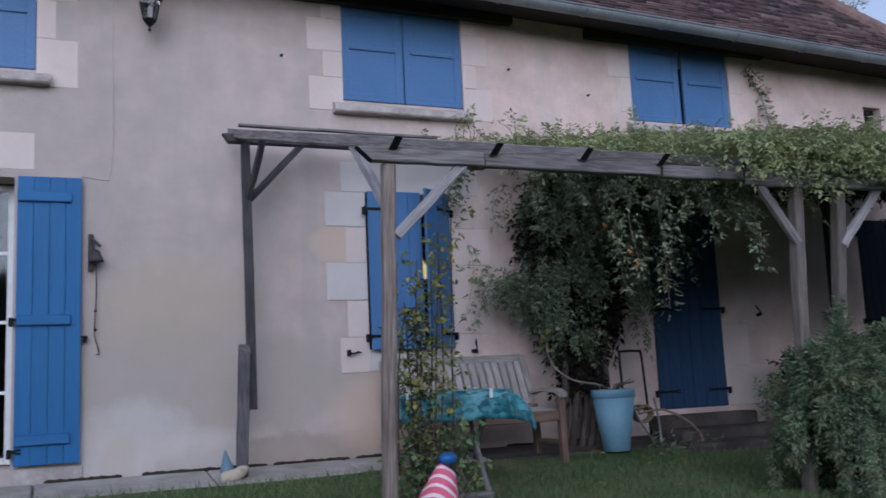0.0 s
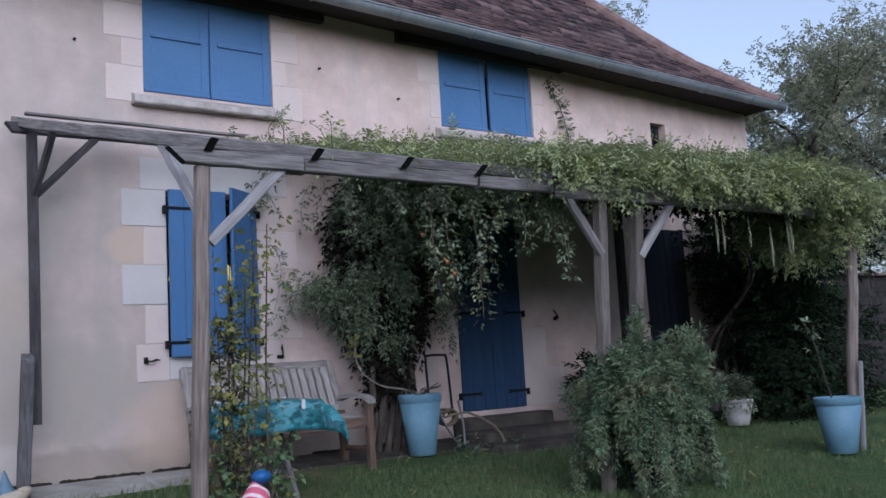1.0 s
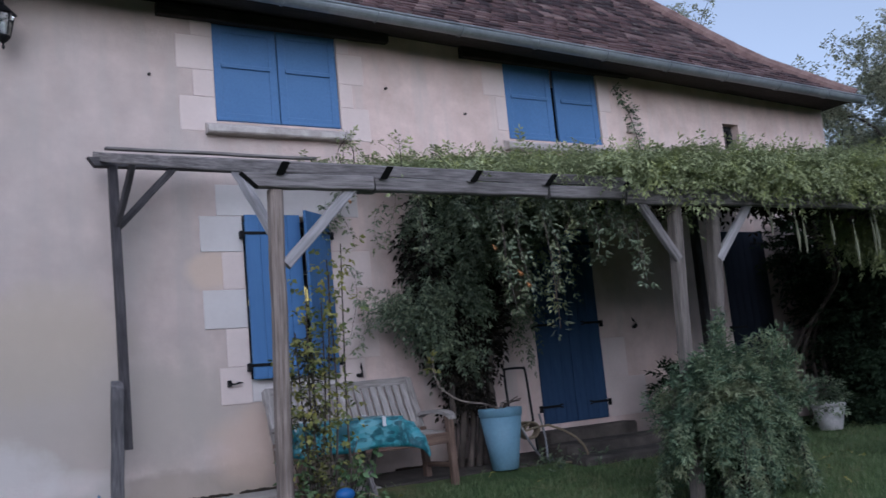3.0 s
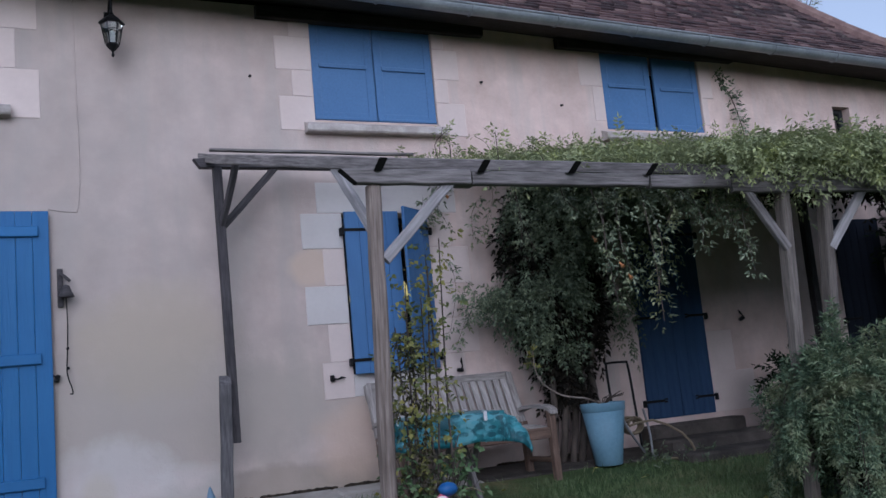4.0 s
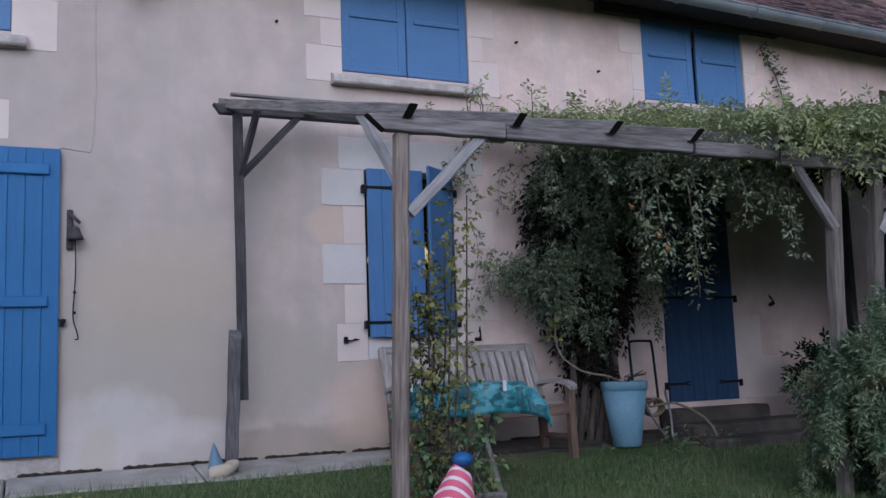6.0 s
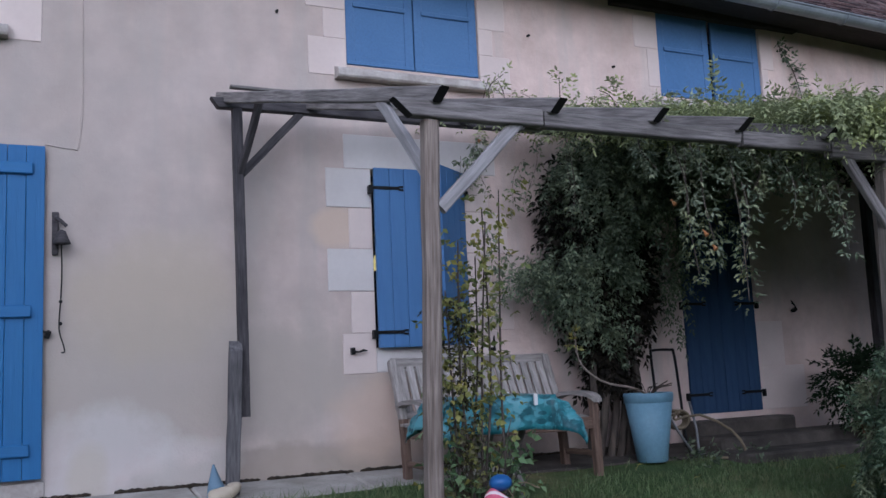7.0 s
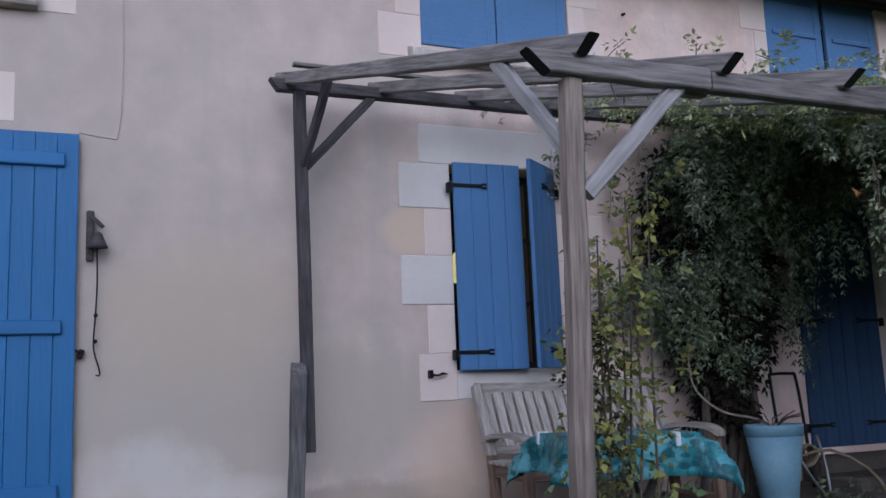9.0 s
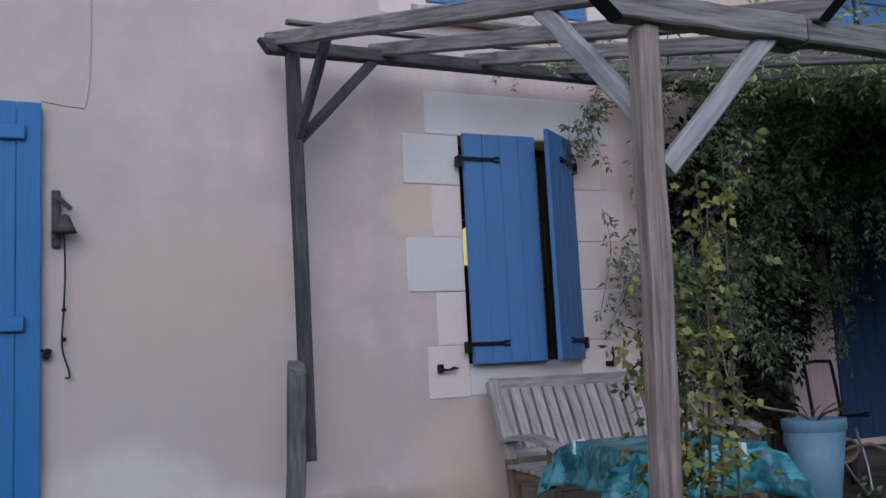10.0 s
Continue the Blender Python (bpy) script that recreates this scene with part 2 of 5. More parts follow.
SILVERED = grained("silver_grey_sawn_wood", (0.20, 0.185, 0.185), (0.37, 0.345, 0.345), 0.85, (1.2, 18, 18), 4.0, (0.24, 0.21, 0.20), 0.1)
POSTWOOD = grained("round_post_wood", (0.12, 0.092, 0.076), (0.33, 0.268, 0.23), 0.9, (1.0, 20, 20), 4.0, (0.10, 0.075, 0.062))
# darker copy of the pergola wood; wall-side shade is put into its colour
OLDWOOD = grained("dark_shaded_post_wood", (0.028, 0.025, 0.027), (0.085, 0.075, 0.078), 0.85)
STUBWOOD = grained("dull_grey_stub_wood", (0.05, 0.046, 0.048), (0.15, 0.138, 0.14), 0.9)
# darker copy of the post wood with canopy shade in its colour
SHADEPOST = grained("brown_grey_shaded_post_wood", (0.075, 0.063, 0.055), (0.21, 0.178, 0.155), 0.9, (1.0, 20, 20), 4.0)
LINTEL = grained("dark_lintel_wood", (0.018, 0.015, 0.014), (0.045, 0.036, 0.032), 0.9)
SOFFIT = grained("eave_boards", (0.016, 0.014, 0.013), (0.04, 0.033, 0.03), 0.9)
TEAK = grained("red_brown_bench_wood", (0.085, 0.052, 0.038), (0.19, 0.125, 0.092), 0.75)
TEAKGREY = grained("sun_greyed_bench_wood", (0.19, 0.165, 0.15), (0.40, 0.36, 0.335), 0.8)
BARK = grained("climber_bark", (0.04, 0.032, 0.027), (0.125, 0.098, 0.08), 0.95, (10, 10, 1.5))
BRANCH = surface("tree_bark", (0.06, 0.05, 0.042), (0.14, 0.12, 0.10), 6, 0.95, 0, 0.6, 40, 0.01)
IRON = plain("black_iron", (0.012, 0.012, 0.013), 0.55, 0.6)
ZINC = surface("zinc_gutter", (0.22, 0.24, 0.26), (0.34, 0.36, 0.38), 3, 0.45, 0.5, 0.1, 30)
TILE = make_tile()
HIPCLAY = surface("pale_hip_clay", (0.13, 0.08, 0.072), (0.25, 0.165, 0.145), 6, 0.9, 0, 0.4, 40)
CLOTH = make_cloth()
POTBLUE = surface("powder_blue_plastic", (0.14, 0.25, 0.33), (0.185, 0.31, 0.395), 3, 0.5, 0, 0.05, 40)
POTWHITE = surface("white_plastic_pot", (0.42, 0.40, 0.38), (0.55, 0.52, 0.50), 5, 0.6, 0, 0.1, 40)
TERRACOTTA = surface("terracotta", (0.20, 0.085, 0.05), (0.30, 0.14, 0.09), 8, 0.85)
SOIL = surface("potting_soil", (0.02, 0.015, 0.01), (0.06, 0.045, 0.03), 30, 0.95, 0, 1.0, 60, 0.02)
LAWN = make_grass_ground()
BLADES = leafy("grass_blades", (0.07, 0.11, 0.042), (0.12, 0.17, 0.065), (0.20, 0.235, 0.115), (0.20, 0.175, 0.09), 0.55, 0.2)
WISTERIA = leafy("wisteria_leaf", (0.19, 0.21, 0.11), (0.30, 0.33, 0.16), (0.42, 0.45, 0.22), (0.40, 0.43, 0.12), 0.5, 0.3)
CLIMBER = leafy("dark_climber_leaf", (0.05, 0.072, 0.045), (0.12, 0.15, 0.09), (0.26, 0.30, 0.185), (0.16, 0.15, 0.06), 0.25, 0.15)
# near-black leaf colour that stands for the shade between the leaves
SHADELEAF = leafy("near_black_shade_leaf", (0.008, 0.007, 0.006), (0.015, 0.013, 0.010), (0.026, 0.021, 0.015), None, 0, 0.0, 0.95)
TRAILLEAF = leafy("grey_green_trail_leaf", (0.10, 0.125, 0.08), (0.19, 0.22, 0.14), (0.31, 0.34, 0.22), (0.34, 0.33, 0.14), 0.4, 0.25)
TIPLEAF = leafy("pale_bush_tip_leaf", (0.12, 0.165, 0.095), (0.19, 0.245, 0.135), (0.28, 0.335, 0.19), (0.36, 0.34, 0.18), 0.4)
ROSE = leafy("yellow_green_vine_leaf", (0.09, 0.12, 0.04), (0.21, 0.215, 0.06), (0.38, 0.345, 0.10), (0.42, 0.35, 0.08), 0.8)
BUSHLEAF = leafy("blue_green_bush_leaf", (0.04, 0.07, 0.042), (0.10, 0.15, 0.085), (0.20, 0.26, 0.15), (0.34, 0.33, 0.18), 0.5)
# leaf colour taken down towards black to hold deep shade
DARKLEAF = leafy("shade_dark_leaf", (0.010, 0.017, 0.009), (0.019, 0.031, 0.016), (0.033, 0.048, 0.024), None, 0, 0.05, 0.9)
TREELEAF = leafy("tree_leaf", (0.19, 0.20, 0.14), (0.30, 0.31, 0.21), (0.43, 0.43, 0.30), (0.30, 0.25, 0.12), 0.4, 0.45)
POD = plain("pale_seed_pod", (0.20, 0.20, 0.13), 0.8)
ROSELOW = leafy("fresh_green_shrub_leaf", (0.07, 0.12, 0.05), (0.13, 0.21, 0.09), (0.22, 0.31, 0.15), (0.26, 0.28, 0.12), 0.4)
BROWNLEAF = leafy("dark_brown_vine_leaf", (0.035, 0.032, 0.02), (0.07, 0.065, 0.035), (0.12, 0.11, 0.055), None, 0, 0.1, 0.8)
FRUIT = plain("orange_trumpet_flower", (0.45, 0.19, 0.07), 0.6)
GLASS = make_glass()
# frame and indoor colours lie near black to hold the room's shade
DARKFRAME = plain("near_black_window_frame", (0.03, 0.032, 0.035), 0.6)
INSIDE = plain("shade_dark_interior", (0.04, 0.036, 0.032), 0.9)
LAMPGLOW = plain("warm_lamp_shade", (1.0, 0.72, 0.22), 0.6, 0, 1.2)
WHITECLIP = plain("white_plastic_clip", (0.7, 0.7, 0.7), 0.5)
STRIPES = make_stripes()
SNAILSHELL = plain("grey_blue_glazed_clay", (0.15, 0.23, 0.31), 0.5)
BALLBLUE = plain("blue_glazed_cap", (0.03, 0.12, 0.34), 0.35)
SNAILSKIN = plain("cream_glazed_clay", (0.50, 0.42, 0.32), 0.5)
HOSE = plain("beige_garden_hose", (0.22, 0.17, 0.11), 0.6)
CHROME = plain("scratched_steel_tube", (0.25, 0.25, 0.25), 0.4, 0.9)

# ---------------------------------------------------------------- builders
I4 = Matrix.Identity(4)


def world_of(ob):
    m = ob.matrix_basis.copy()
    while ob.parent:
        ob = ob.parent
        m = ob.matrix_basis @ m
    return m


def mesh_of(name, bm, material, smooth=False):
    me = bpy.data.meshes.new(name)
    bmesh.ops.recalc_face_normals(bm, faces=bm.faces)
    bm.to_mesh(me)
    bm.free()
    me.materials.append(material)
    if smooth:
        me.shade_smooth()
    return me


def hang(ob, parent, m):
    if parent is not None:
        ob.parent = parent
        ob.matrix_basis = world_of(parent).inverted() @ m
    else:
        ob.matrix_basis = m
    return ob


def part(name, bm, material, parent=None, label="", m=I4, smooth=False):
    ob = new(name, mesh_of(name, bm, material, smooth))
    hang(ob, parent, m)
    return tagged(ob, label) if label else ob


def thing(name, at, label, category, group="", kind=""):
    ob = new(name)
    ob.empty_display_size = 0.1
    ob.matrix_basis = Matrix.Translation(at)
    return tagged(ob, label, category, group, kind)


def box(x0, x1, y0, y1, z0, z1, bevel=0.0, bm=None):
    b = bmesh.new()
    bmesh.ops.create_cube(b, size=1)
    bmesh.ops.transform(b, matrix=Matrix.Translation(((x0 + x1) / 2, (y0 + y1) / 2, (z0 + z1) / 2)) @ Matrix.Diagonal((x1 - x0, y1 - y0, z1 - z0, 1)), verts=b.verts)
    if bevel:
        bmesh.ops.bevel(b, geom=b.edges[:], offset=bevel, segments=1, affect='EDGES')
    if bm is None:
        return b
    me = bpy.data.meshes.new("tmp")
    b.to_mesh(me)
    b.free()
    bm.from_mesh(me)
    bpy.data.meshes.remove(me)
    return bm


def span(p, q, up=(0, 0, 1)):
    """The pose with local x from p towards q, and its length."""
    p, q = Vector(p), Vector(q)
    x = (q - p).normalized()
    u = Vector(up)
    y = u.cross(x)
    if y.length < 1e-4:
        y = Vector((0, 1, 0))
    y.normalize()
    z = x.cross(y)
    m = Matrix((x, y, z)).transposed().to_4x4()
    m.translation = p
    return m, (q - p).length


def beam(name, p, q, w, h, material, parent=None, label="", bevel=0.006, slant=0.0, up=(0, 0, 1), seed=0, segs=6, dark_end=False):
    """A sawn timber from p to q, w wide and h high; slant cuts its far end's underside back."""
    m, length = span(p, q, up)
    rng = random.Random(hash((round(p[0], 3), round(p[1], 3), round(q[2], 3), seed)) & 0xffff)
    bm = bmesh.new()
    rings = []
    for i in range(segs + 1):
        t = i / segs
        x = t * length
        dy, dz = (rng.uniform(-1, 1) * 0.003 for _ in range(2))
        ring = []
        c = bevel
        for yy, zz in ((-w / 2 + c, -h / 2), (w / 2 - c, -h / 2), (w / 2, -h / 2 + c), (w / 2, h / 2 - c), (w / 2 - c, h / 2), (-w / 2 + c, h / 2), (-w / 2, h / 2 - c), (-w / 2, -h / 2 + c)):
            cut = slant * (0.5 - zz / h) if i == segs else 0
            ring.append(bm.verts.new((x - cut, yy + dy, zz + dz)))
        rings.append(ring)
    for a, b in zip(rings, rings[1:]):
        for k in range(8):
            bm.faces.new((a[k], a[(k + 1) % 8], b[(k + 1) % 8], b[k]))
    bm.faces.new(rings[0])
    bm.faces.new(rings[-1][::-1])
    ob = part(name, bm, material, parent, label, m)
    if dark_end:
        ob.data.materials.append(ENDGRAIN)
        ob.data.polygons[len(ob.data.polygons) - 1].material_index = 1
    return ob


def tube(bm, pts, radii, n=8, rng=None, rough=0.0):
    pts = [Vector(p) for p in pts]
    rings = []
    for i, p in enumerate(pts):
        d = (pts[min(i + 1, len(pts) - 1)] - pts[max(i - 1, 0)]).normalized()
        u = d.orthogonal().normalized()
        if rings:
            u = (last - d * last.dot(d)).normalized()
        last = u
        v = d.cross(u)
        r = radii[i] if isinstance(radii, (list, tuple)) else radii
        ring = []
        for k in range(n):
            a = 2 * math.pi * k / n
            rr = r * (1 + (rng.uniform(-rough, rough) if rng else 0))
            ring.append(bm.verts.new(p + u * math.cos(a) * rr + v * math.sin(a) * rr))
        rings.append(ring)
    for a, b in zip(rings, rings[1:]):
        for k in range(n):
            bm.faces.new((a[k], a[(k + 1) % n], b[(k + 1) % n], b[k]))
    bm.faces.new(rings[0][::-1])
    bm.faces.new(rings[-1])
    return bm


def bent(pts, steps=6):
    """A smooth line through the points."""
    out = []
    v = [Vector(p) for p in pts]
    for i in range(len(v) - 1):
        a, b, c, d = v[max(i - 1, 0)], v[i], v[i + 1], v[min(i + 2, len(v) - 1)]
        for s in range(steps):
            t = s / steps
            out.append(0.5 * ((2 * b) + (c - a) * t + (2 * a - 5 * b + 4 * c - d) * t * t + (3 * b - a - 3 * c + d) * t ** 3))
    return out + [v[-1]]


def lathe(profile, n=28):
    bm = bmesh.new()
    rings = [[bm.verts.new((r * math.cos(2 * math.pi * k / n), r * math.sin(2 * math.pi * k / n), z)) for k in range(n)] for r, z in profile]
    for a, b in zip(rings, rings[1:]):
        for k in range(n):
            bm.faces.new((a[k], a[(k + 1) % n], b[(k + 1) % n], b[k]))
    bm.faces.new(rings[0][::-1])
    bm.faces.new(rings[-1])
    return bm


def raw_mesh(name, verts, faces, material):
    """Triangles from arrays."""
    me = bpy.data.meshes.new(name)
    me.vertices.add(len(verts))
    me.vertices.foreach_set("co", np.ascontiguousarray(verts, dtype=np.float32).ravel())
    me.loops.add(faces.size)
    me.loops.foreach_set("vertex_index", np.ascontiguousarray(faces, dtype=np.int32).ravel())
    me.polygons.add(len(faces))
    me.polygons.foreach_set("loop_start", np.arange(0, faces.size, faces.shape[1], dtype=np.int32))
    me.update(calc_edges=True)
    me.validate()
    me.materials.append(material)
    return me


def unit(a):
    return a / np.maximum(np.linalg.norm(a, axis=1, keepdims=True), 1e-6)


def leaves(P, D, L, pairs, ll, lw, rng, droop=0.25):
    """Folded leaflets in pairs along a stalk from each place P in direction D."""
    n = len(P)
    D = unit(D)
    up = np.array([0, 0, 1.0]) + rng.normal(0, 0.4, (n, 3))
    S = unit(np.cross(D, up))
    U = np.cross(S, D)
    L = L * rng.uniform(0.6, 1.25, (n, 1))
    V = []
    for j in range(pairs):
        for sg in (-1, 1):
            base = P + D * L * ((j + 0.7) / pairs) + rng.normal(0, 0.004, (n, 3))
            base[:, 2] -= droop * L[:, 0] * ((j + 0.7) / pairs) ** 2
            ax = D * 0.55 + S * sg * 0.85 + U * rng.normal(0, 0.3, (n, 1))
            ax[:, 2] -= droop
            V.append((base, unit(ax)))
    tip = P + D * L
    tip[:, 2] -= droop * L[:, 0]
    V.append((tip, D))
    out = []
    for base, ax in V:
        side = unit(np.cross(ax, U + rng.normal(0, 0.3, (n, 3))))
        k = rng.uniform(0.65, 1.2, (n, 1))
        mid = base + ax * ll * k * 0.45 + U * lw * 0.18
        out.append(np.stack([base, mid + side * lw * k / 2, base + ax * ll * k - U * ll * 0.08, mid - side * lw * k / 2], 1))
    out = np.concatenate(out)
    verts = out.reshape(-1, 3)
    i = np.arange(len(out))[:, None] * 4
    faces = np.concatenate([i + np.array([0, 1, 2]), i + np.array([0, 2, 3])])
    return verts, faces


def blob(rng, n, centre, radii, hollow=0.55):
    d = unit(rng.normal(0, 1, (n, 3)))
    r = (hollow + (1 - hollow) * rng.random((n, 1))) * rng.uniform(0.85, 1.12, (n, 1))
    return np.array(centre) + d * r * np.array(radii), d


def foliage(name, parent, material, sets, label=""):
    """One mesh of leaves out of (verts, faces) sets."""
    vs, fs, o = [], [], 0
    for v, f in sets:
        vs.append(v)
        fs.append(f + o)
        o += len(v)
    ob = new(name, raw_mesh(name, np.concatenate(vs), np.concatenate(fs), material))
    hang(ob, parent, I4)
    return tagged(ob, label) if label else ob


def ground_z(y):
    """The lawn: a gentle bank below the house, then a steeper fall."""
    d = max(0.0, -y - 0.5)
    return -0.06 - 0.09 * min(d, 1.2) - 0.03 * min(max(d - 1.2, 0), 1.3) - 0.16 * min(max(d - 2.5, 0), 4.5)

# ---------------------------------------------------------------- ground
def make_ground():
    bm = bmesh.new()
    xs = [-400, -120, -40, -15] + [-8 + i * 0.5 for i in range(50)] + [25, 45, 120, 400]
    ys = [-400, -120, -40, -16] + [-9 + i * 0.3 for i in range(31)] + [0.6, 3, 8, 20, 50, 120, 400]
    grid = [[bm.verts.new((x, y, ground_z(y) + (0.012 * noise.noise(Vector((x * 1.3, y * 1.3, 0))) if abs(x) < 20 else 0))) for x in xs] for y in ys]
    for a, b in zip(grid, grid[1:]):
        for k in range(len(xs) - 1):
            bm.faces.new((a[k], a[k + 1], b[k + 1], b[k]))
    g = part("ground", bm, LAWN, smooth=True)
    tagged(g, "sloping green lawn with dry worn patches before the house", "lawn", kind="structure")


make_ground()


def make_hedge_screen():
    """Unseen hedge-shaped screen behind the viewer, added to hold back low skylight."""
    bm = bmesh.new()
    rows = []
    for j in range(13):
        row = []
        for i in range(61):
            x = -30 + i * 1.1
            z = -1.1 + 4.4 * min(j / 10, 1)
            y = -15.0 - 1.6 * max(0, j - 9) + 0.5 * noise.noise(Vector((x * 0.6, z * 0.7, 2)))
            if j >= 10:
                z += 0.9 * noise.noise(Vector((x * 0.35, 0, 9)))
            row.append(bm.verts.new((x, y, z)))
        rows.append(row)
    for a, b in zip(rows, rows[1:]):
        for i in range(60):
            bm.faces.new((a[i], a[i + 1], b[i + 1], b[i]))
    ob = part("hedge", bm, DARKLEAF, smooth=True)
    tagged(ob, "unseen hedge-shaped screen behind the viewer, holds back low skylight", "hedge", kind="structure")


make_hedge_screen()


# ---------------------------------------------------------------- house shell
def holed_wall(x0, x1, z0, z1, y0, y1, holes):
    bm = bmesh.new()
    xs = sorted({x0, x1, *[h[0] for h in holes], *[h[1] for h in holes]})
    zs = sorted({z0, z1, *[h[2] for h in holes], *[h[3] for h in holes]})

    def solid(i, k):
        if not (0 <= i < len(xs) - 1 and 0 <= k < len(zs) - 1):
            return False
        cx, cz = (xs[i] + xs[i + 1]) / 2, (zs[k] + zs[k + 1]) / 2
        return not any(h[0] < cx < h[1] and h[2] < cz < h[3] for h in holes)

    def quad(*p):
        bm.faces.new([bm.verts.new(q) for q in p])
    for i in range(len(xs) - 1):
        for k in range(len(zs) - 1):
            if not solid(i, k):
                continue
            a, b, c, d = xs[i], xs[i + 1], zs[k], zs[k + 1]
            quad((a, y0, c), (b, y0, c), (b, y0, d), (a, y0, d))
            quad((a, y1, c), (a, y1, d), (b, y1, d), (b, y1, c))
            if not solid(i - 1, k):
                quad((a, y0, c), (a, y0, d), (a, y1, d), (a, y1, c))
            if not solid(i + 1, k):
                quad((b, y0, c), (b, y1, c), (b, y1, d), (b, y0, d))
            if not solid(i, k - 1):
                quad((a, y0, c), (a, y1, c), (b, y1, c), (b, y0, c))
            if not solid(i, k + 1):
                quad((a, y0, d), (b, y0, d), (b, y1, d), (a, y1, d))
    bmesh.ops.remove_doubles(bm, verts=bm.verts, dist=1e-5)
    return bm


XR = 9.95
HOLES = [(2.24, 2.985, 0.87, 2.20), (2.08, 3.21, 3.00, 3.86), (5.03, 6.24, 3.02, 3.80), (-1.47, -0.33, 3.05, 3.87),
         (-1.45, -0.46, 0.12, 2.22), (5.08, 5.88, 0.22, 2.12), (7.80, 8.50, 0.20, 2.10), (8.10, 8.36, 3.08, 3.385)]
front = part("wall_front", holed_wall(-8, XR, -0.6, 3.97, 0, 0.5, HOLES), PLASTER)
tagged(front, "pink lime-rendered house front with stains and damp patches", "wall", kind="structure")
# plain walls, floor and ceiling added to close the rooms and keep them dark
for nm, b, lab in (("wall_east", box(XR - 0.5, XR - 0.003, 0.5, 7.5, -0.6, 3.8), "pink rendered end wall of the house"),
                   ("wall_back", box(-8, XR, 7.5, 8.0, -0.6, 3.8), "unseen back wall of the house, added to keep the rooms dark"),
                   ("wall_west", box(-8, -7.5, 0.5, 7.5, -0.6, 3.8), "unseen far end wall of the house, added to keep the rooms dark"),
                   ("wall_inner", box(-7.5, XR - 0.5, 3.2, 3.35, -0.6, 3.8), "plain inner wall added to keep the front rooms dark")):
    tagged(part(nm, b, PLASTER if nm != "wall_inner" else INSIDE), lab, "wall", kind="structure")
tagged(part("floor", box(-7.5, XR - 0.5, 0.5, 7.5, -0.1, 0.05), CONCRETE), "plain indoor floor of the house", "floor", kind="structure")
tagged(part("ceiling", box(-7.5, XR - 0.5, 0.5, 7.5, 2.6, 2.75), INSIDE), "plain ceiling added to keep the front rooms dark", "ceiling", kind="structure")


# roof: eave line sinks a little towards the hipped end
def eave_z(x):
    return 3.85 - 0.032 * (x - 3.4)


def roof_point(x, d, drop=0.0):
    """A place on the front slope, d metres in from the eave."""
    rise = 0.78 * min(d, 0.9) + 1.05 * max(0, d - 0.9)
    return Vector((x, -0.46 + d, eave_z(x) + 0.06 + rise - drop))


def hip_x(d):
    return 9.99 - 0.72 * d


def make_roof():
    roof = thing("roof", (0, 0, 4), "brown flat clay tile roof with lichen, hipped at its end", "roof", kind="structure")
    bm = bmesh.new()
    ds = [0, 0.3, 0.6, 0.9, 1.5, 2.5, 3.9]
    rows = []
    for d in ds:
        rows.append([bm.verts.new(roof_point(x, d, 0.03)) for x in [-8.4, -4, 0, 4, hip_x(d)]])
    for a, b in zip(rows, rows[1:]):
        for k in range(4):
            bm.faces.new((a[k], a[k + 1], b[k + 1], b[k]))
    # hipped end and back slope
    top = rows[-1][-1].co
    corner_b = bm.verts.new((9.99, 8.4, eave_z(10.3) + 0.03))
    for a, b in zip(rows, rows[1:]):
        bm.faces.new((a[-1], corner_b, b[-1]))
    back_l = bm.verts.new((-8.4, 8.4, 3.9))
    bm.faces.new((rows[-1][0], rows[-1][-1], corner_b, back_l))
    part("underlay", bm, SOFFIT, roof, "dark roof deck under the tiles")
    # tiles
    rng = random.Random(5)
    tw, ex, n_part = 0.17, 0.105, 0
    base = bmesh.new()
    L, th = 0.19, 0.030
    bmesh.ops.create_cube(base, size=1)
    bmesh.ops.transform(base, matrix=Matrix.Translation((0, L / 2, 0)) @ Matrix.Diagonal((tw * 0.97, L, th, 1)), verts=base.verts)
    shared = mesh_of("tile", base, TILE)
    vs, fs, o = [], [], 0
    cube = np.array([(sx * tw * 0.485, sy, sz * th / 2) for sx in (-1, 1) for sy in (0, L) for sz in (-1, 1)])
    quads = np.array([(0, 1, 3, 2), (4, 6, 7, 5), (0, 4, 5, 1), (2, 3, 7, 6), (1, 5, 7, 3), (0, 2, 6, 4)])
    for r in range(37):
        d = -0.06 + r * ex
        x = 1.2 + (r % 2) * tw / 2
        while x < hip_x(d) - 0.04:
            p, q = roof_point(x, d), roof_point(x, d + 0.1)
            m = span(p, q)[0] @ pose(0, 0, 0, 0, 0, -90)
            jit = pose(rng.uniform(-0.006, 0.006), rng.uniform(-0.012, 0.012), 0.014 + rng.uniform(0, 0.008), -6.0 + rng.uniform(-1.8, 1.8), rng.uniform(-1.5, 1.5), rng.uniform(-2.5, 2.5))
            m = m @ jit
            if r < 8 and 4.0 < x and n_part < 300:
                ob = new("tile", shared)
                hang(ob, roof, m)
                n_part += 1
            else:
                mm = np.array(m)
                vs.append(cube @ mm[:3, :3].T + mm[:3, 3])
                fs.append(quads + o)
                o += 8
            x += tw
    ob = new("tile_field", raw_mesh("tile_field", np.concatenate(vs), np.concatenate(fs), TILE))
    hang(ob, roof, I4)
    tagged(ob, "rows of weathered flat tiles", kind="stuff")
    # hip capping: half-round ridge tiles up the hip
    d = 0.0
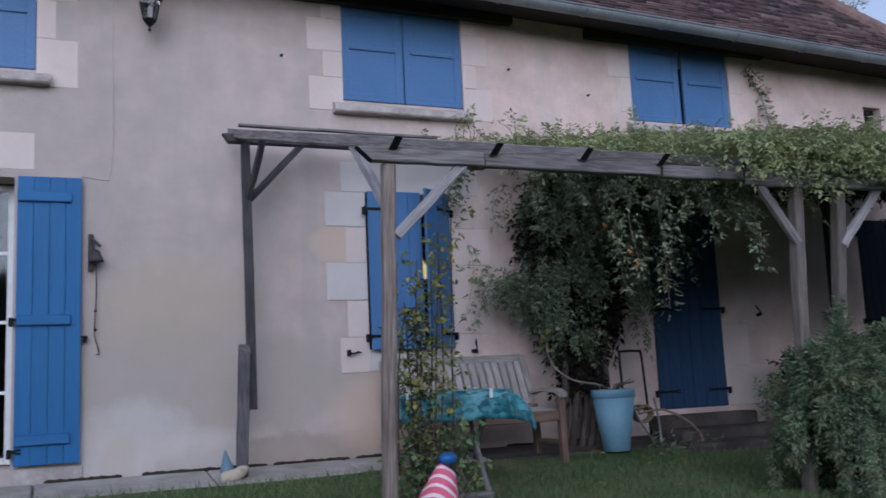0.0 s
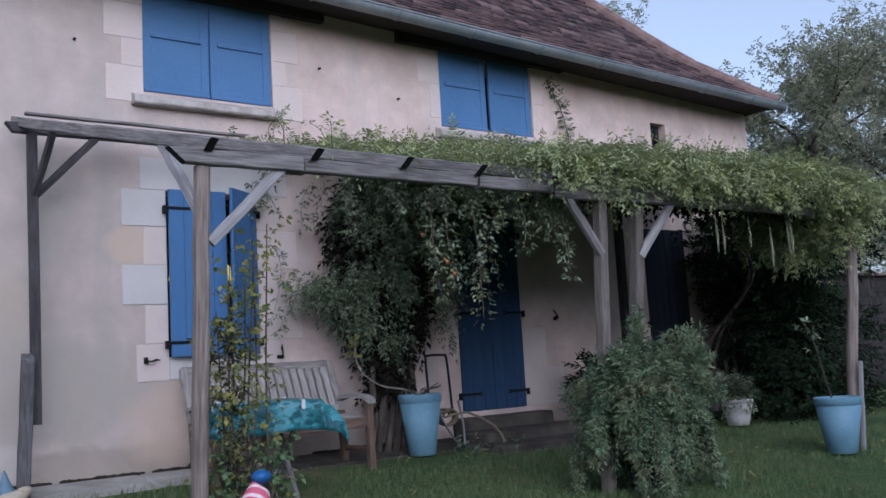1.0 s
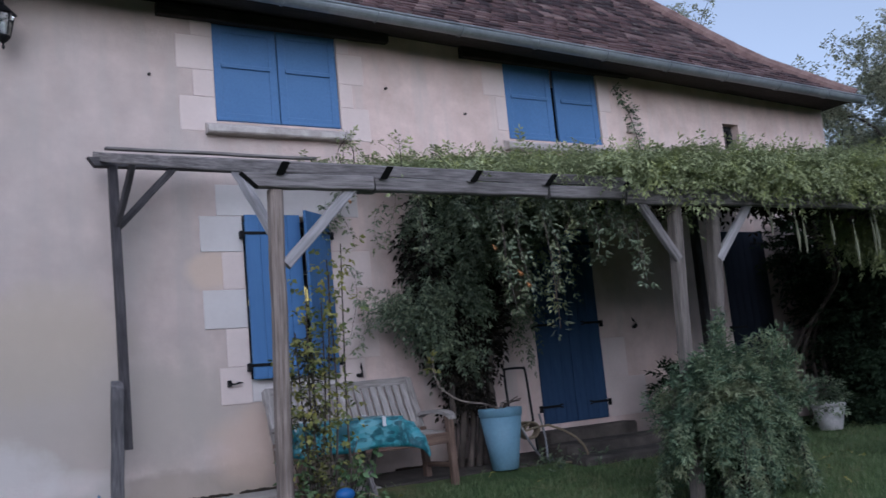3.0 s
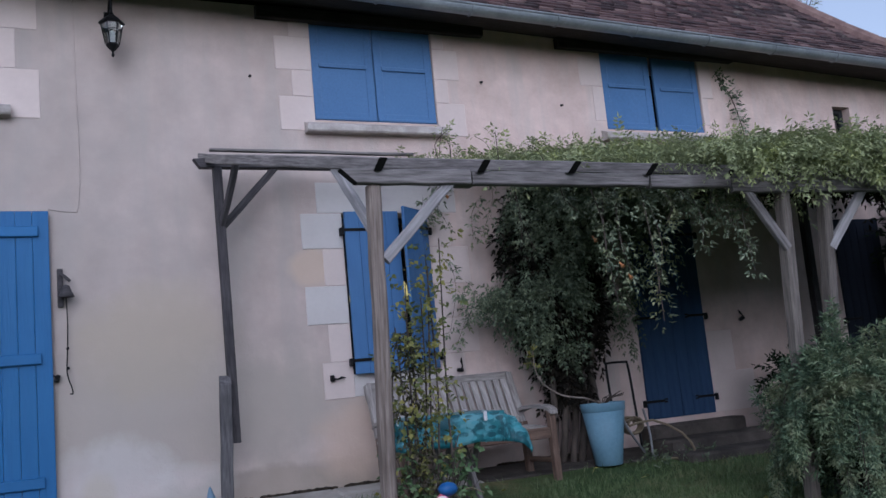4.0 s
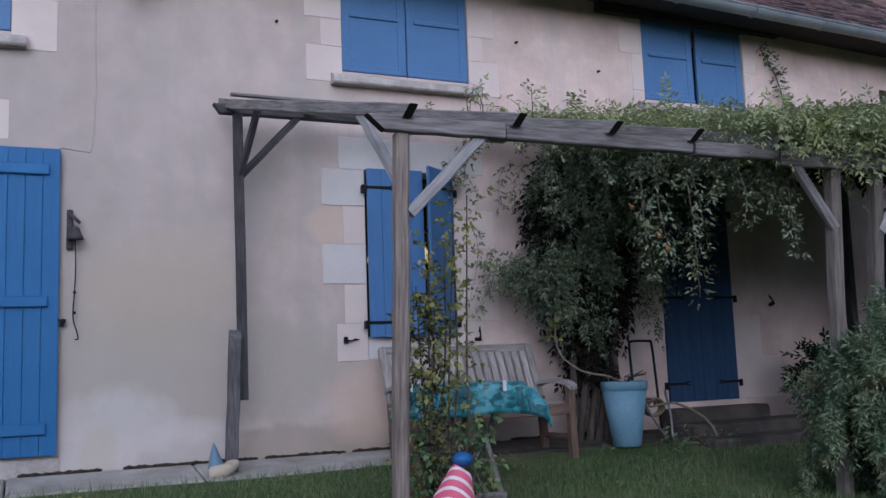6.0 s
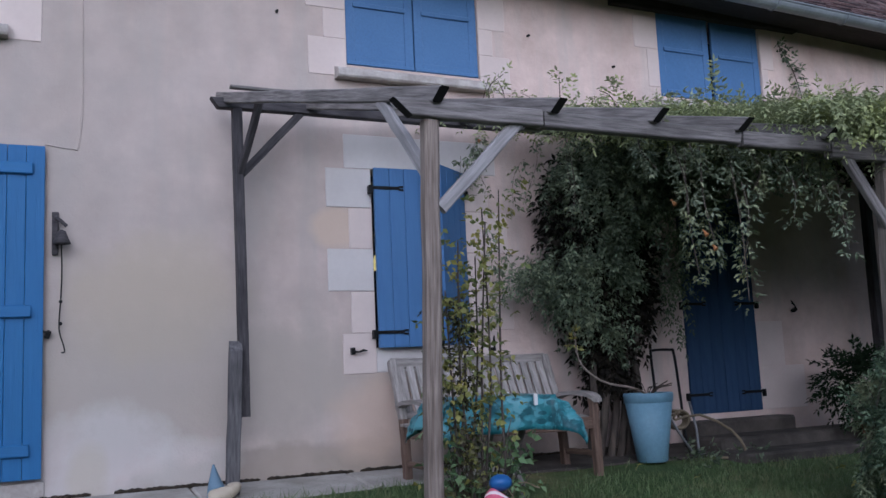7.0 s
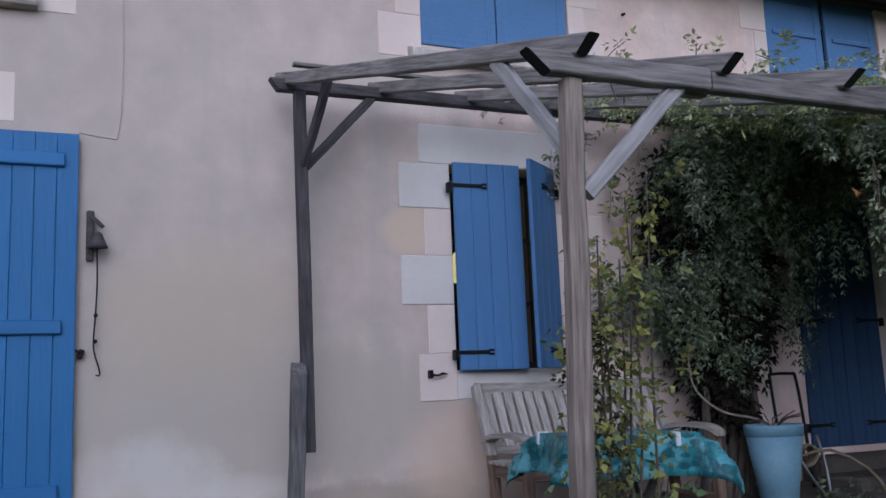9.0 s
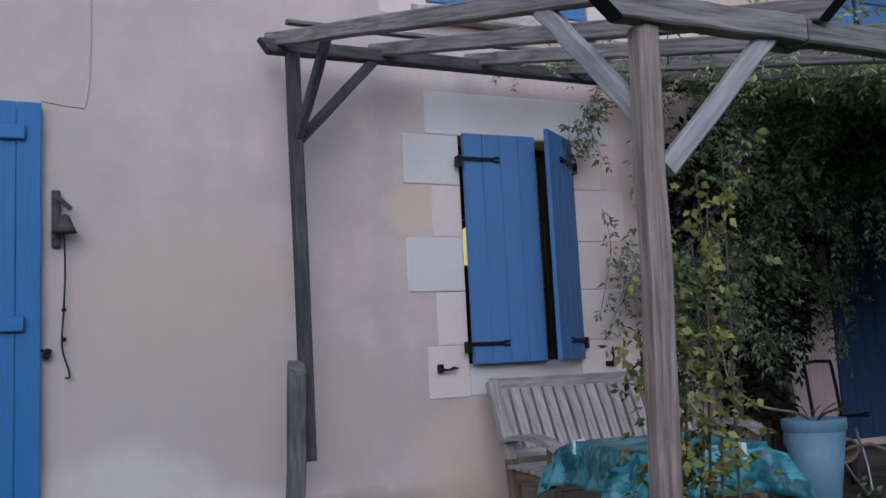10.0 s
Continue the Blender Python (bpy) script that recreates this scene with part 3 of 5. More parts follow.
    while d < 3.7:
        p = Vector((hip_x(d), -0.46 + d, roof_point(hip_x(d), d).z + 0.02))
        q = Vector((hip_x(d + 0.3), -0.46 + d + 0.3, roof_point(hip_x(d + 0.3), d + 0.3).z + 0.03))
        b = bmesh.new()
        tube(b, [p, q], [0.10, 0.085], 10)
        part("hip_tile", b, HIPCLAY, roof)
        d += 0.27
    return roof


make_roof()


def make_gutter():
    g = thing("gutter", (4, -0.5, 3.9), "grey zinc half-round gutter along the eave", "gutter", kind="structure")
    bm = bmesh.new()
    n, xs = 10, [-8.4 + i * (18.40 / 24) for i in range(25)]
    prev = None
    for x in xs:
        ring = []
        for rad in (0.07, 0.064):
            for k in range(n + 1):
                a = math.pi + math.pi * k / n
                ring.append(bm.verts.new((x, -0.545 + rad * math.cos(a), eave_z(x) + 0.03 + rad * math.sin(a))))
        if prev:
            for k in range(n):
                bm.faces.new((prev[k], prev[k + 1], ring[k + 1], ring[k]))
                bm.faces.new((prev[n + 1 + k], ring[n + 1 + k], ring[n + 2 + k], prev[n + 2 + k]))
            bm.faces.new((prev[0], ring[0], ring[n + 1], prev[n + 1]))
            bm.faces.new((prev[n], prev[2 * n + 1], ring[2 * n + 1], ring[n]))
        prev = ring
    bm.faces.new(prev[:n + 1])
    part("trough", bm, ZINC, g, smooth=False)
    b = bmesh.new()
    tube(b, [(x, -0.617, eave_z(x) + 0.032) for x in (-8.4, 0, 4, 7, 10.0)], 0.011, 8)
    part("rolled_edge", b, ZINC, g)
    for i in range(20):
        x = -6.0 + i * 0.85
        b = bmesh.new()
        pts = [(x, -0.545 + 0.076 * math.cos(a), eave_z(x) + 0.03 + 0.076 * math.sin(a)) for a in [math.pi + math.pi * k / 8 for k in range(9)]]
        tube(b, pts, 0.006, 5)
        part("bracket", b, ZINC, g)


make_gutter()
# boxed eave: dark boards from wall to gutter
bm = bmesh.new()
pr = None
for x in (-8.4, 0, 5, 9.99):
    inner = eave_z(x) + 0.10 - 0.010 * max(0, x - 4)
    row = [bm.verts.new(v) for v in ((x, -0.5, eave_z(x) + 0.02), (x, -0.003, inner), (x, -0.003, inner + 0.025), (x, -0.5, eave_z(x) + 0.045))]
    if pr:
        for k in range(4):
            bm.faces.new((pr[k], pr[(k + 1) % 4], row[(k + 1) % 4], row[k]))
    pr = row
tagged(part("eave_soffit", bm, SOFFIT), "dark timber boarding under the eave", "eave", kind="structure")

# dark timber lintels above the upper windows
for x0, x1, za, zb in ((1.62, 3.72, 3.90, 3.888), (4.52, 6.68, 3.845, 3.835), (-1.95, 0.1, 3.935, 3.935)):
    p = beam("lintel", (x0, -0.02, za), (x1, -0.02, zb), 0.10, 0.10, LINTEL)
    tagged(p, "dark timber lintel over an upper window", "lintel", "window lintels", "structure")


# ---------------------------------------------------------------- stone surrounds, as pieces of the front wall
def stone(x0, x1, z0, z1, proud=0.006, mat=None):
    part("stone", box(x0, x1, -proud, 0.12, z0, z1, 0.004), mat or STONE, front)


for z0, z1, x0 in ((1.905, 2.197, 1.885), (1.60, 1.90, 2.055), (1.285, 1.595, 1.885), (0.98, 1.28, 2.055), (0.685, 0.975, 1.985)):
    stone(x0, 2.238, z0, z1, 0.004 + 0.004 * (x0 < 2), STONE if x0 < 1.95 else WASHED)
for z0, z1, x1 in ((1.905, 2.197, 3.22), (1.58, 1.90, 3.38), (1.285, 1.575, 3.22), (0.98, 1.28, 3.4), (0.685, 0.975, 3.25)):
    stone(2.987, x1, z0, z1, mat=WASHED)
stone(2.03, 3.30, 2.203, 2.46)
stone(2.24, 2.985, 0.69, 0.866, 0.004)
for z0, z1, x0 in ((3.723, 3.85, 1.90), (3.43, 3.72, 1.77), (3.20, 3.427, 1.90), (2.905, 3.197, 1.78)):
    stone(x0, 2.078, z0, z1, mat=WASHED)
for z0, z1, x1 in ((3.70, 3.85, 3.33), (3.42, 3.697, 3.46), (3.20, 3.417, 3.34), (2.897, 3.197, 3.49)):
    stone(3.212, x1, z0, z1, mat=WASHED)
for z0, z1, x0 in ((3.45, 3.74, 4.77), (3.10, 3.445, 4.9)):
    stone(x0, 5.028, z0, z1, mat=WASHED)
for z0, z1, x1 in ((3.39, 3.78, 6.40), (3.1, 3.387, 6.32)):
    stone(6.242, x1, z0, z1, mat=WASHED)
for z0, z1, x1 in ((3.62, 3.86, -0.04), (3.31, 3.615, -0.19), (2.93, 3.305, -0.03)):
    stone(-0.328, x1, z0, z1, mat=WASHED)
stone(-1.7, -0.33, 2.28, 2.56, 0.004, WASHED)
stone(-0.458, 0.02, -0.02, 0.11, 0.01, SILL)
for z0, z1, x1 in ((1.8, 2.12, 6.02), (0.22, 0.6, 6.42), (0.6, 1.0, 6.2)):
    stone(5.882, x1, z0, z1, 0.004, WASHED)


# ---------------------------------------------------------------- shutters, doors, windows
def planked(parent, x0, x1, z0, z1, m, planks, battens=(), inset=0.1, straps=(), strap_side=-1, thick=0.028, strap_len=0.2, paint=None):
    """A ledged shutter leaf in the plane y=0 of the pose m: upright planks, ledges and iron strap hinges."""
    leaf = new("shutter")
    hang(leaf, parent, m)
    paint = paint or BLUE
    w = (x1 - x0) / planks
    for i in range(planks):
        a, b = x0 + i * w + 0.0008, x0 + (i + 1) * w - 0.0008
        bm = box(0, z1 - z0, -w / 2 + 0.0008, w / 2 - 0.0008, -thick / 2, thick / 2, 0.003)
        pm = Matrix.Translation(((a + b) / 2, 0, z0)) @ pose(0, 0, 0, 0, -90, 0) @ pose(0, 0, 0, 90, 0, 0)
        part("plank", bm, paint, leaf, "", m @ pm)
    for z in battens:
        part("ledge", box(x0 + 0.005, x1 - inset, -thick / 2 - 0.026, -thick / 2, z, z + 0.075, 0.006), paint, leaf, "", m)
    for z in straps:
        bm = bmesh.new()
        hx = x0 if strap_side < 0 else x1
        sg = -strap_side
        a, b = sorted((hx - sg * 0.03, hx + sg * strap_len))
        box(a, b, -thick / 2 - 0.008, -thick / 2, z, z + 0.024, 0.002, bm)
        tip = hx + sg * strap_len
        for k in (-1, 1):
            c, d = sorted((tip - sg * 0.006, tip + sg * 0.03))
            box(c, d, -thick / 2 - 0.008, -thick / 2, z + 0.010 + k * 0.012 - 0.005, z + 0.010 + k * 0.012 + 0.009, 0.001, bm)
        c, d = sorted((hx - sg * 0.045, hx - sg * 0.015))
        box(c, d, -thick / 2 - 0.014, 0.02, z - 0.035, z + 0.03, 0.004, bm)
        part("strap_hinge", bm, IRON, leaf, "black iron strap hinge", m)
    return leaf


def panelled(parent, x0, x1, z0, z1, y, rail=0.55):
    """A framed shutter leaf with two flush panels and a mid rail."""
    leaf = new("shutter")
    hang(leaf, parent, Matrix.Translation((x0, y, z0)))
    s, t = 0.075, 0.032
    zm = z0 + (z1 - z0) * rail
    for nm, b in (("stile", box(x0 + 0.002, x0 + s, y - t / 2, y + t / 2, z0, z1, 0.003)), ("stile", box(x1 - s, x1 - 0.002, y - t / 2, y + t / 2, z0, z1, 0.003)),
                  ("rail", box(x0 + s, x1 - s, y - t / 2, y + t / 2, z1 - s, z1, 0.003)), ("rail", box(x0 + s, x1 - s, y - t / 2, y + t / 2, z0, z0 + s, 0.003)),
                  ("rail", box(x0 + s - 0.01, x1 - s + 0.01, y - t / 2 - 0.012, y + t / 2, zm, zm + 0.035, 0.003)),
                  ("panel", box(x0 + s - 0.004, x1 - s + 0.004, y - t / 2 + 0.006, y + t / 2 - 0.006, z0 + s - 0.004, zm + 0.01)),
                  ("panel", box(x0 + s - 0.004, x1 - s + 0.004, y - t / 2 + 0.006, y + t / 2 - 0.006, zm + 0.03, z1 - s + 0.004))):
        part(nm, b, BLUEFLAT, leaf)
    part("drip_bar", box(x0 + 0.004, x1 - 0.004, y - t / 2 - 0.012, y - t / 2, z0 + 0.004, z0 + 0.03, 0.003), BLUEFLAT, leaf)
    return leaf


def glazed(parent, x0, x1, z0, z1, y, cols=2, rows=3, mat=None):
    mat = mat or DARKFRAME
    f = part("window_frame", box(x0, x0 + 0.05, y, y + 0.06, z0, z1, 0.004), mat, parent)
    part("window_frame", box(x1 - 0.05, x1, y, y + 0.06, z0, z1, 0.004), mat, parent)
    part("window_frame", box(x0 + 0.05, x1 - 0.05, y, y + 0.06, z1 - 0.05, z1, 0.004), mat, parent)
    part("window_frame", box(x0 + 0.05, x1 - 0.05, y, y + 0.06, z0, z0 + 0.05, 0.004), mat, parent)
    for i in range(1, cols):
        c = x0 + (x1 - x0) * i / cols
        part("glazing_bar", box(c - 0.018, c + 0.018, y + 0.01, y + 0.05, z0 + 0.05, z1 - 0.05), mat, parent)
    for i in range(1, rows):
        c = z0 + (z1 - z0) * i / rows
        part("glazing_bar", box(x0 + 0.05, x1 - 0.05, y + 0.013, y + 0.047, c - 0.012, c + 0.012), mat, parent)
    for i in range(cols):
        for k in range(rows):
            a, b = x0 + (x1 - x0) * i / cols, x0 + (x1 - x0) * (i + 1) / cols
            c, d = z0 + (z1 - z0) * k / rows, z0 + (z1 - z0) * (k + 1) / rows
            p = part("pane", box(a + 0.02, b - 0.02, y + 0.028, y + 0.033, c + 0.014, d - 0.014), GLASS, parent)
            p.visible_shadow = False


def sill(parent, x0, x1, z, deep=0.10):
    """A worn stone sill, its top sloping down from the shutters, under a thin drip."""
    bm = bmesh.new()
    xs = [x0 + (x1 - x0) * i / 12 for i in range(13)]
    prev = None
    for i, x in enumerate(xs):
        wear = 0.006 * noise.noise(Vector((x * 5, z, 1)))
        ring = [bm.verts.new((x, a, b)) for a, b in ((0.2, z + 0.04), (0.0, z + 0.035), (-deep + 0.012, z + wear), (-deep + wear, z - 0.012), (-deep + wear, z - 0.055), (-deep + 0.012, z - 0.068), (0.2, z - 0.068))]
        if prev:
            for k in range(7):
                bm.faces.new((prev[k], prev[(k + 1) % 7], ring[(k + 1) % 7], ring[k]))
        else:
            bm.faces.new(ring)
        prev = ring
    bm.faces.new(prev[::-1])
    part("window_sill", bm, SILL, parent, "worn grey stone sill")


win1 = thing("window_1", (2.64, 0, 0.87), "lower window with half-open blue plank shutters", "window", kind="structure")
glazed(win1, 2.24, 2.985, 0.87, 2.20, 0.22)
planked(win1, 0, 0.475, 0.0, 1.335, pose(2.238, -0.06, 0.865, 0, 0, -1), 4, (), 0.1, (0.10, 1.17), -1)
planked(win1, -0.40, 0, 0.0, 1.335, pose(2.99, -0.03, 0.865, 0, 0, 38), 4, (), 0.1, (0.10, 1.17), 1)

win2 = thing("window_2", (2.64, 0, 3.0), "upper window closed by blue framed shutters above a stone sill", "window", kind="structure")
panelled(win2, 2.082, 2.645, 3.005, 3.855, 0.03)
panelled(win2, 2.652, 3.208, 3.005, 3.855, 0.03)
sill(win2, 1.98, 3.255, 2.945)

win3 = thing("window_3", (5.63, 0, 3.0), "upper window with blue framed shutters standing slightly apart", "window", kind="structure")
panelled(win3, 5.032, 5.62, 3.02, 3.80, 0.02)
panelled(win3, 5.675, 6.238, 3.02, 3.80, 0.035)
sill(win3, 4.95, 6.31, 2.965)

win4 = thing("window_4", (-0.9, 0, 3.05), "upper window closed by blue framed shutters above a stone sill", "window", kind="structure")
panelled(win4, -1.468, -0.903, 3.055, 3.865, 0.03)
panelled(win4, -0.897, -0.332, 3.055, 3.865, 0.03)
sill(win4, -1.57, -0.23, 2.995)

win5 = thing("window_5", (8.2, 0, 3.1), "small dark square window opening under the eave", "window", kind="structure")
glazed(win5, 8.10, 8.36, 3.08, 3.385, 0.10, 1, 1)

door1 = thing("door_1", (-0.9, 0, 0.12), "doorway with a tall open blue plank shutter folded against the wall", "door", kind="structure")
planked(door1, -0.44, 0.0, 0.13, 2.22, pose(0, -0.04, 0), 4, (0.27, 1.12, 2.03), 0.07, (1.15, 0.22), -1, 0.03, 0.02, BLUEFRESH)
glazed(door1, -1.45, -0.46, 0.13, 2.21, 0.25, 2, 4, WHITECLIP)

door2 = thing("door_2", (5.5, 0, 0.22), "closed pair of blue plank door shutters, shade put into their colour", "door", kind="structure")
planked(door2, 5.085, 5.478, 0.22, 2.115, pose(0, 0.0, 0), 3, (), 0.1, (0.37, 1.15, 1.95), -1, paint=BLUESHADE)
planked(door2, 5.482, 5.875, 0.22, 2.115, pose(0, 0.0, 0), 3, (), 0.1, (0.37, 1.15, 1.95), 1, paint=BLUESHADE)

door3 = thing("door_3", (8.15, 0, 0.2), "closed plank door shutters, deep shade put into their near-black colour", "door", kind="structure")
planked(door3, 7.805, 8.148, 0.2, 2.095, pose(0, 0.0, 0), 3, (), 0.1, (0.37, 1.0, 1.95), -1, paint=BLUEDEEPSHADE)
planked(door3, 8.152, 8.495, 0.2, 2.095, pose(0, 0.0, 0), 3, (), 0.1, (0.37, 1.0, 1.95), 1, paint=BLUEDEEPSHADE)

# paving strip along the wall, in slabs
strip = thing("paving_strip", (1, -0.3, 0), "narrow grey concrete strip along the foot of the wall", "paving", kind="structure")
rng = random.Random(3)
x = -6.0
while x < 4.6:
    w = rng.uniform(0.7, 1.3)
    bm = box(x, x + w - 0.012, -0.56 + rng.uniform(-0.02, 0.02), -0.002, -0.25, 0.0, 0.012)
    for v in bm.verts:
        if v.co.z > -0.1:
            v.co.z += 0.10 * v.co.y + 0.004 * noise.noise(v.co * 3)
    # slabs beyond x 2.8 take the dark stone, shade put into their colour
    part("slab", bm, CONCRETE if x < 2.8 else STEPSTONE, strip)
    x += w
nz = np.random.default_rng(4)
# dark bumps along the joint of wall and paving
moss = thing("moss_line", (1.5, -0.02, 0), "dark bumpy line along the crack between wall and paving", "moss", kind="stuff")
bm = bmesh.new()
for x in np.arange(-0.2, 4.4, 0.035):
    if noise.noise(Vector((x * 1.7, 0, 4))) > -0.25:
        r = 0.012 + 0.012 * nz.random()
        bmesh.ops.create_icosphere(bm, subdivisions=1, radius=r, matrix=Matrix.Translation((x, -0.008, 0.003)) @ Matrix.Diagonal((2.0, 0.8, 0.9, 1)))
part("clumps", bm, SOIL, moss)
steps = thing("door_steps", (5.6, -0.4, 0), "worn dark stone steps before the blue door", "steps", kind="structure")
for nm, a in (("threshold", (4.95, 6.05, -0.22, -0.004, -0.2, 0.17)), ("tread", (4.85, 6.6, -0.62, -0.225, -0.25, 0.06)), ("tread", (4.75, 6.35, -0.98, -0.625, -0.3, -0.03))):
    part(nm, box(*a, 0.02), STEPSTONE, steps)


# ---------------------------------------------------------------- pergola
def slope_z(y):
    """Top of the rafters."""
    return 1.865 + (y + 2.92) * (2.60 - 1.865) / 2.62


perg = thing("pergola", (1.4, -2.85, ground_z(-2.85)), "weathered timber lean-to pergola with knee braces, half grown over", "pergola")


def round_post(name, p, q, r, mat, parent, seed):
    rg = random.Random(seed)
    m, length = span(p, q)
    bm = bmesh.new()
    pts = [(length * i / 9, rg.uniform(-0.006, 0.006), rg.uniform(-0.006, 0.006)) for i in range(10)]
    tube(bm, pts, [r * (1.06 - 0.08 * i / 9) for i in range(10)], 12, rg, 0.04)
    return part(name, bm, mat, parent, "", m, True)


beam("post", (1.372, -2.82, ground_z(-2.82) - 0.1), (1.442, -2.82, 1.745), 0.070, 0.074, POSTWOOD, perg, "squared weathered front post", 0.014, up=(0, 1, 0), segs=10)
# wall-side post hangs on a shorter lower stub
beam("post", (1.197, -0.30, 0.44), (1.177, -0.30, 2.49), 0.062, 0.075, OLDWOOD, perg, "dark wall-side post, shade put into its wood colour", up=(0, 1, 0))
beam("post_stub", (1.10, -0.36, -0.05), (1.135, -0.36, 0.93), 0.08, 0.07, STUBWOOD, perg, "short grey stub spliced to the post", slant=0.07, up=(0, 1, 0))
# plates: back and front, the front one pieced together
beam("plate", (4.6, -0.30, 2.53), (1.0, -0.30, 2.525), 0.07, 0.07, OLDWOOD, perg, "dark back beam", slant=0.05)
beam("plate", (1.985, -2.845, 1.789), (1.255, -2.845, 1.784), 0.06, 0.076, WEATHERED, perg, "grey front beam", slant=0.085, dark_end=True)
beam("plate", (1.995, -2.84, 1.786), (3.17, -2.84, 1.783), 0.058, 0.074, WEATHERED, perg, "grey front beam", slant=0.02)
beam("plate", (3.18, -2.835, 1.780), (3.79, -2.83, 1.785), 0.058, 0.078, WEATHERED, perg)
part("scarf_block", box(1.93, 2.03, -2.80, -2.755, 1.75, 1.83, 0.004), WEATHERED, perg, "grey block nailed over the joint")
# rafters lie on the plates
for xb, xf in ((1.085, 1.455), (1.66, 2.045), (2.24, 2.615), (2.83, 3.15), (3.4, 3.75)):
    beam("rafter", (xb, -0.18, 2.60), (xf, -2.955, 1.824), 0.048, 0.070, WEATHERED, perg, "", slant=0.06, dark_end=True)
# thin battens over the rafters near the wall
for yb in (-0.55,):
    beam("batten", (1.08, yb, slope_z(yb) + 0.035), (2.7, yb + 0.02, slope_z(yb) + 0.038), 0.045, 0.02, WEATHERED, perg, bevel=0.003)
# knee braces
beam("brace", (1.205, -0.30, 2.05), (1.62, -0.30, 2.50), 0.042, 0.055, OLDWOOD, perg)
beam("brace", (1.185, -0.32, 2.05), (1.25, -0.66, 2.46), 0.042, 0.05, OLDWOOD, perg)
beam("brace", (1.472, -2.83, 1.355), (1.875, -2.83, 1.765), 0.036, 0.056, SILVERED, perg, "silver-grey knee brace")
beam("brace", (1.435, -2.80, 1.50), (1.385, -2.40, 1.955), 0.036, 0.058, SILVERED, perg, "silver-grey knee brace")
# right bays
beam("plate", (3.8, -2.83, 1.775), (4.38, -2.83, 1.775), 0.06, 0.115, WEATHERED, perg)
beam("plate", (4.40, -2.80, 1.79), (7.4, -2.80, 1.80), 0.06, 0.115, WEATHERED, perg)
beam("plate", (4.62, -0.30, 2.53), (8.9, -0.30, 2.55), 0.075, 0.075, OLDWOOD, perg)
beam("post", (4.13, -2.80, ground_z(-2.8) - 0.05), (4.255, -2.80, 1.73), 0.072, 0.075, SHADEPOST, perg)
beam("post", (4.44, -2.74, ground_z(-2.74) - 0.05), (4.69, -2.74, 1.74), 0.072, 0.075, SHADEPOST, perg)
round_post("post", (6.95, -2.82, ground_z(-2.8) - 0.05), (7.33, -2.82, 1.77), 0.046, POSTWOOD, perg, 4)
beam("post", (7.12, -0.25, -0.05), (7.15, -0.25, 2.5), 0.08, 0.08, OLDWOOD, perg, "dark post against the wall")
beam("brace", (4.22, -2.82, 1.36), (3.93, -2.83, 1.73), 0.04, 0.06, WEATHERED, perg)
beam("brace", (4.66, -2.76, 1.36), (5.0, -2.79, 1.75), 0.04, 0.06, SILVERED, perg)
for i in range(5):
    xf = 4.7 + i * 0.6
    beam("rafter", (xf - 0.2, -0.18, 2.62), (xf, -2.9, slope_z(-2.9) - 0.03), 0.055, 0.085, WEATHERED, perg, "", slant=0.075, dark_end=True)

# ---------------------------------------------------------------- wisteria over the pergola
nr = np.random.default_rng(11)


def canopy_points(n):
    x = nr.uniform(2.5, 8.3, n)
    y = -0.05 - 2.95 * nr.random(n) ** 0.9
    full = np.clip((x - 3.1) / 2.0, 0.03, 1)
    keep = (x < 8.1 + 0.28 * (y + 0.3)) & (nr.random(n) < np.clip(full * 1.5 - 0.25 * (y < -2.4) * (x < 3.9), 0.02, 1))
    x, y, full = x[keep], y[keep], full[keep]
    hump = np.array([noise.noise(Vector((a * 0.9, b * 0.9, 3))) for a, b in zip(x, y)])
    top = 0.05 + 0.15 * full * (0.8 + 0.7 * hump) * np.clip((8.6 - x) / 0.9, 0.2, 1)
    z = 1.865 + (y + 2.92) * 0.2805 + 0.10 * np.clip((-1.9 - y), 0, 1) + top * nr.random(len(x)) ** 0.5 - 0.05
    P = np.stack([x, y, z], 1)
    D = np.stack([nr.normal(0, 1, len(x)), nr.normal(-0.3, 1, len(x)), nr.normal(0.05, 0.35, len(x))], 1)
    return P, D


wis = thing("wisteria", (6.2, -0.4, ground_z(-0.4)), "dense green wisteria spread over the pergola roof, with hanging pods", "climber")
P, D = canopy_points(26000)
sets = [leaves(P, D, 0.21, 7, 0.038, 0.015, nr, 0.22)]
# fringe hanging over the front beam and the open end
n = 1000
x = 3.5 + 4.0 * nr.random(n) ** 0.8
fr = np.array([noise.noise(Vector((a * 2.2, 0, 7))) for a in x])
P = np.stack([x, -2.92 + nr.normal(0, 0.10, n), 2.04 - nr.random(n) * (0.14 + 0.34 * np.clip(fr, 0, 1) * (x < 4.6))], 1)
D = np.stack([nr.normal(0, 0.7, n), nr.normal(-0.6, 0.6, n), nr.normal(-0.5, 0.4, n)], 1)
sets.append(leaves(P, D, 0.18, 6, 0.043, 0.0165, nr, 0.35))
P, D = blob(nr, 1500, (7.2, -2.45, 1.84), (0.30, 0.55, 0.30))
sets.append(leaves(P, D, 0.2, 6, 0.043, 0.0165, nr, 0.4))
foliage("leaves", wis, WISTERIA, sets)
# near-black leaf mat under the green, canopy shade put into its colour
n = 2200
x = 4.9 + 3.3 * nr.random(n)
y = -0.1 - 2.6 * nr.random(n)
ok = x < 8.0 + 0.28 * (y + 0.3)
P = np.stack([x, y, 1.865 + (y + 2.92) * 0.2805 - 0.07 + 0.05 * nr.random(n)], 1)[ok]
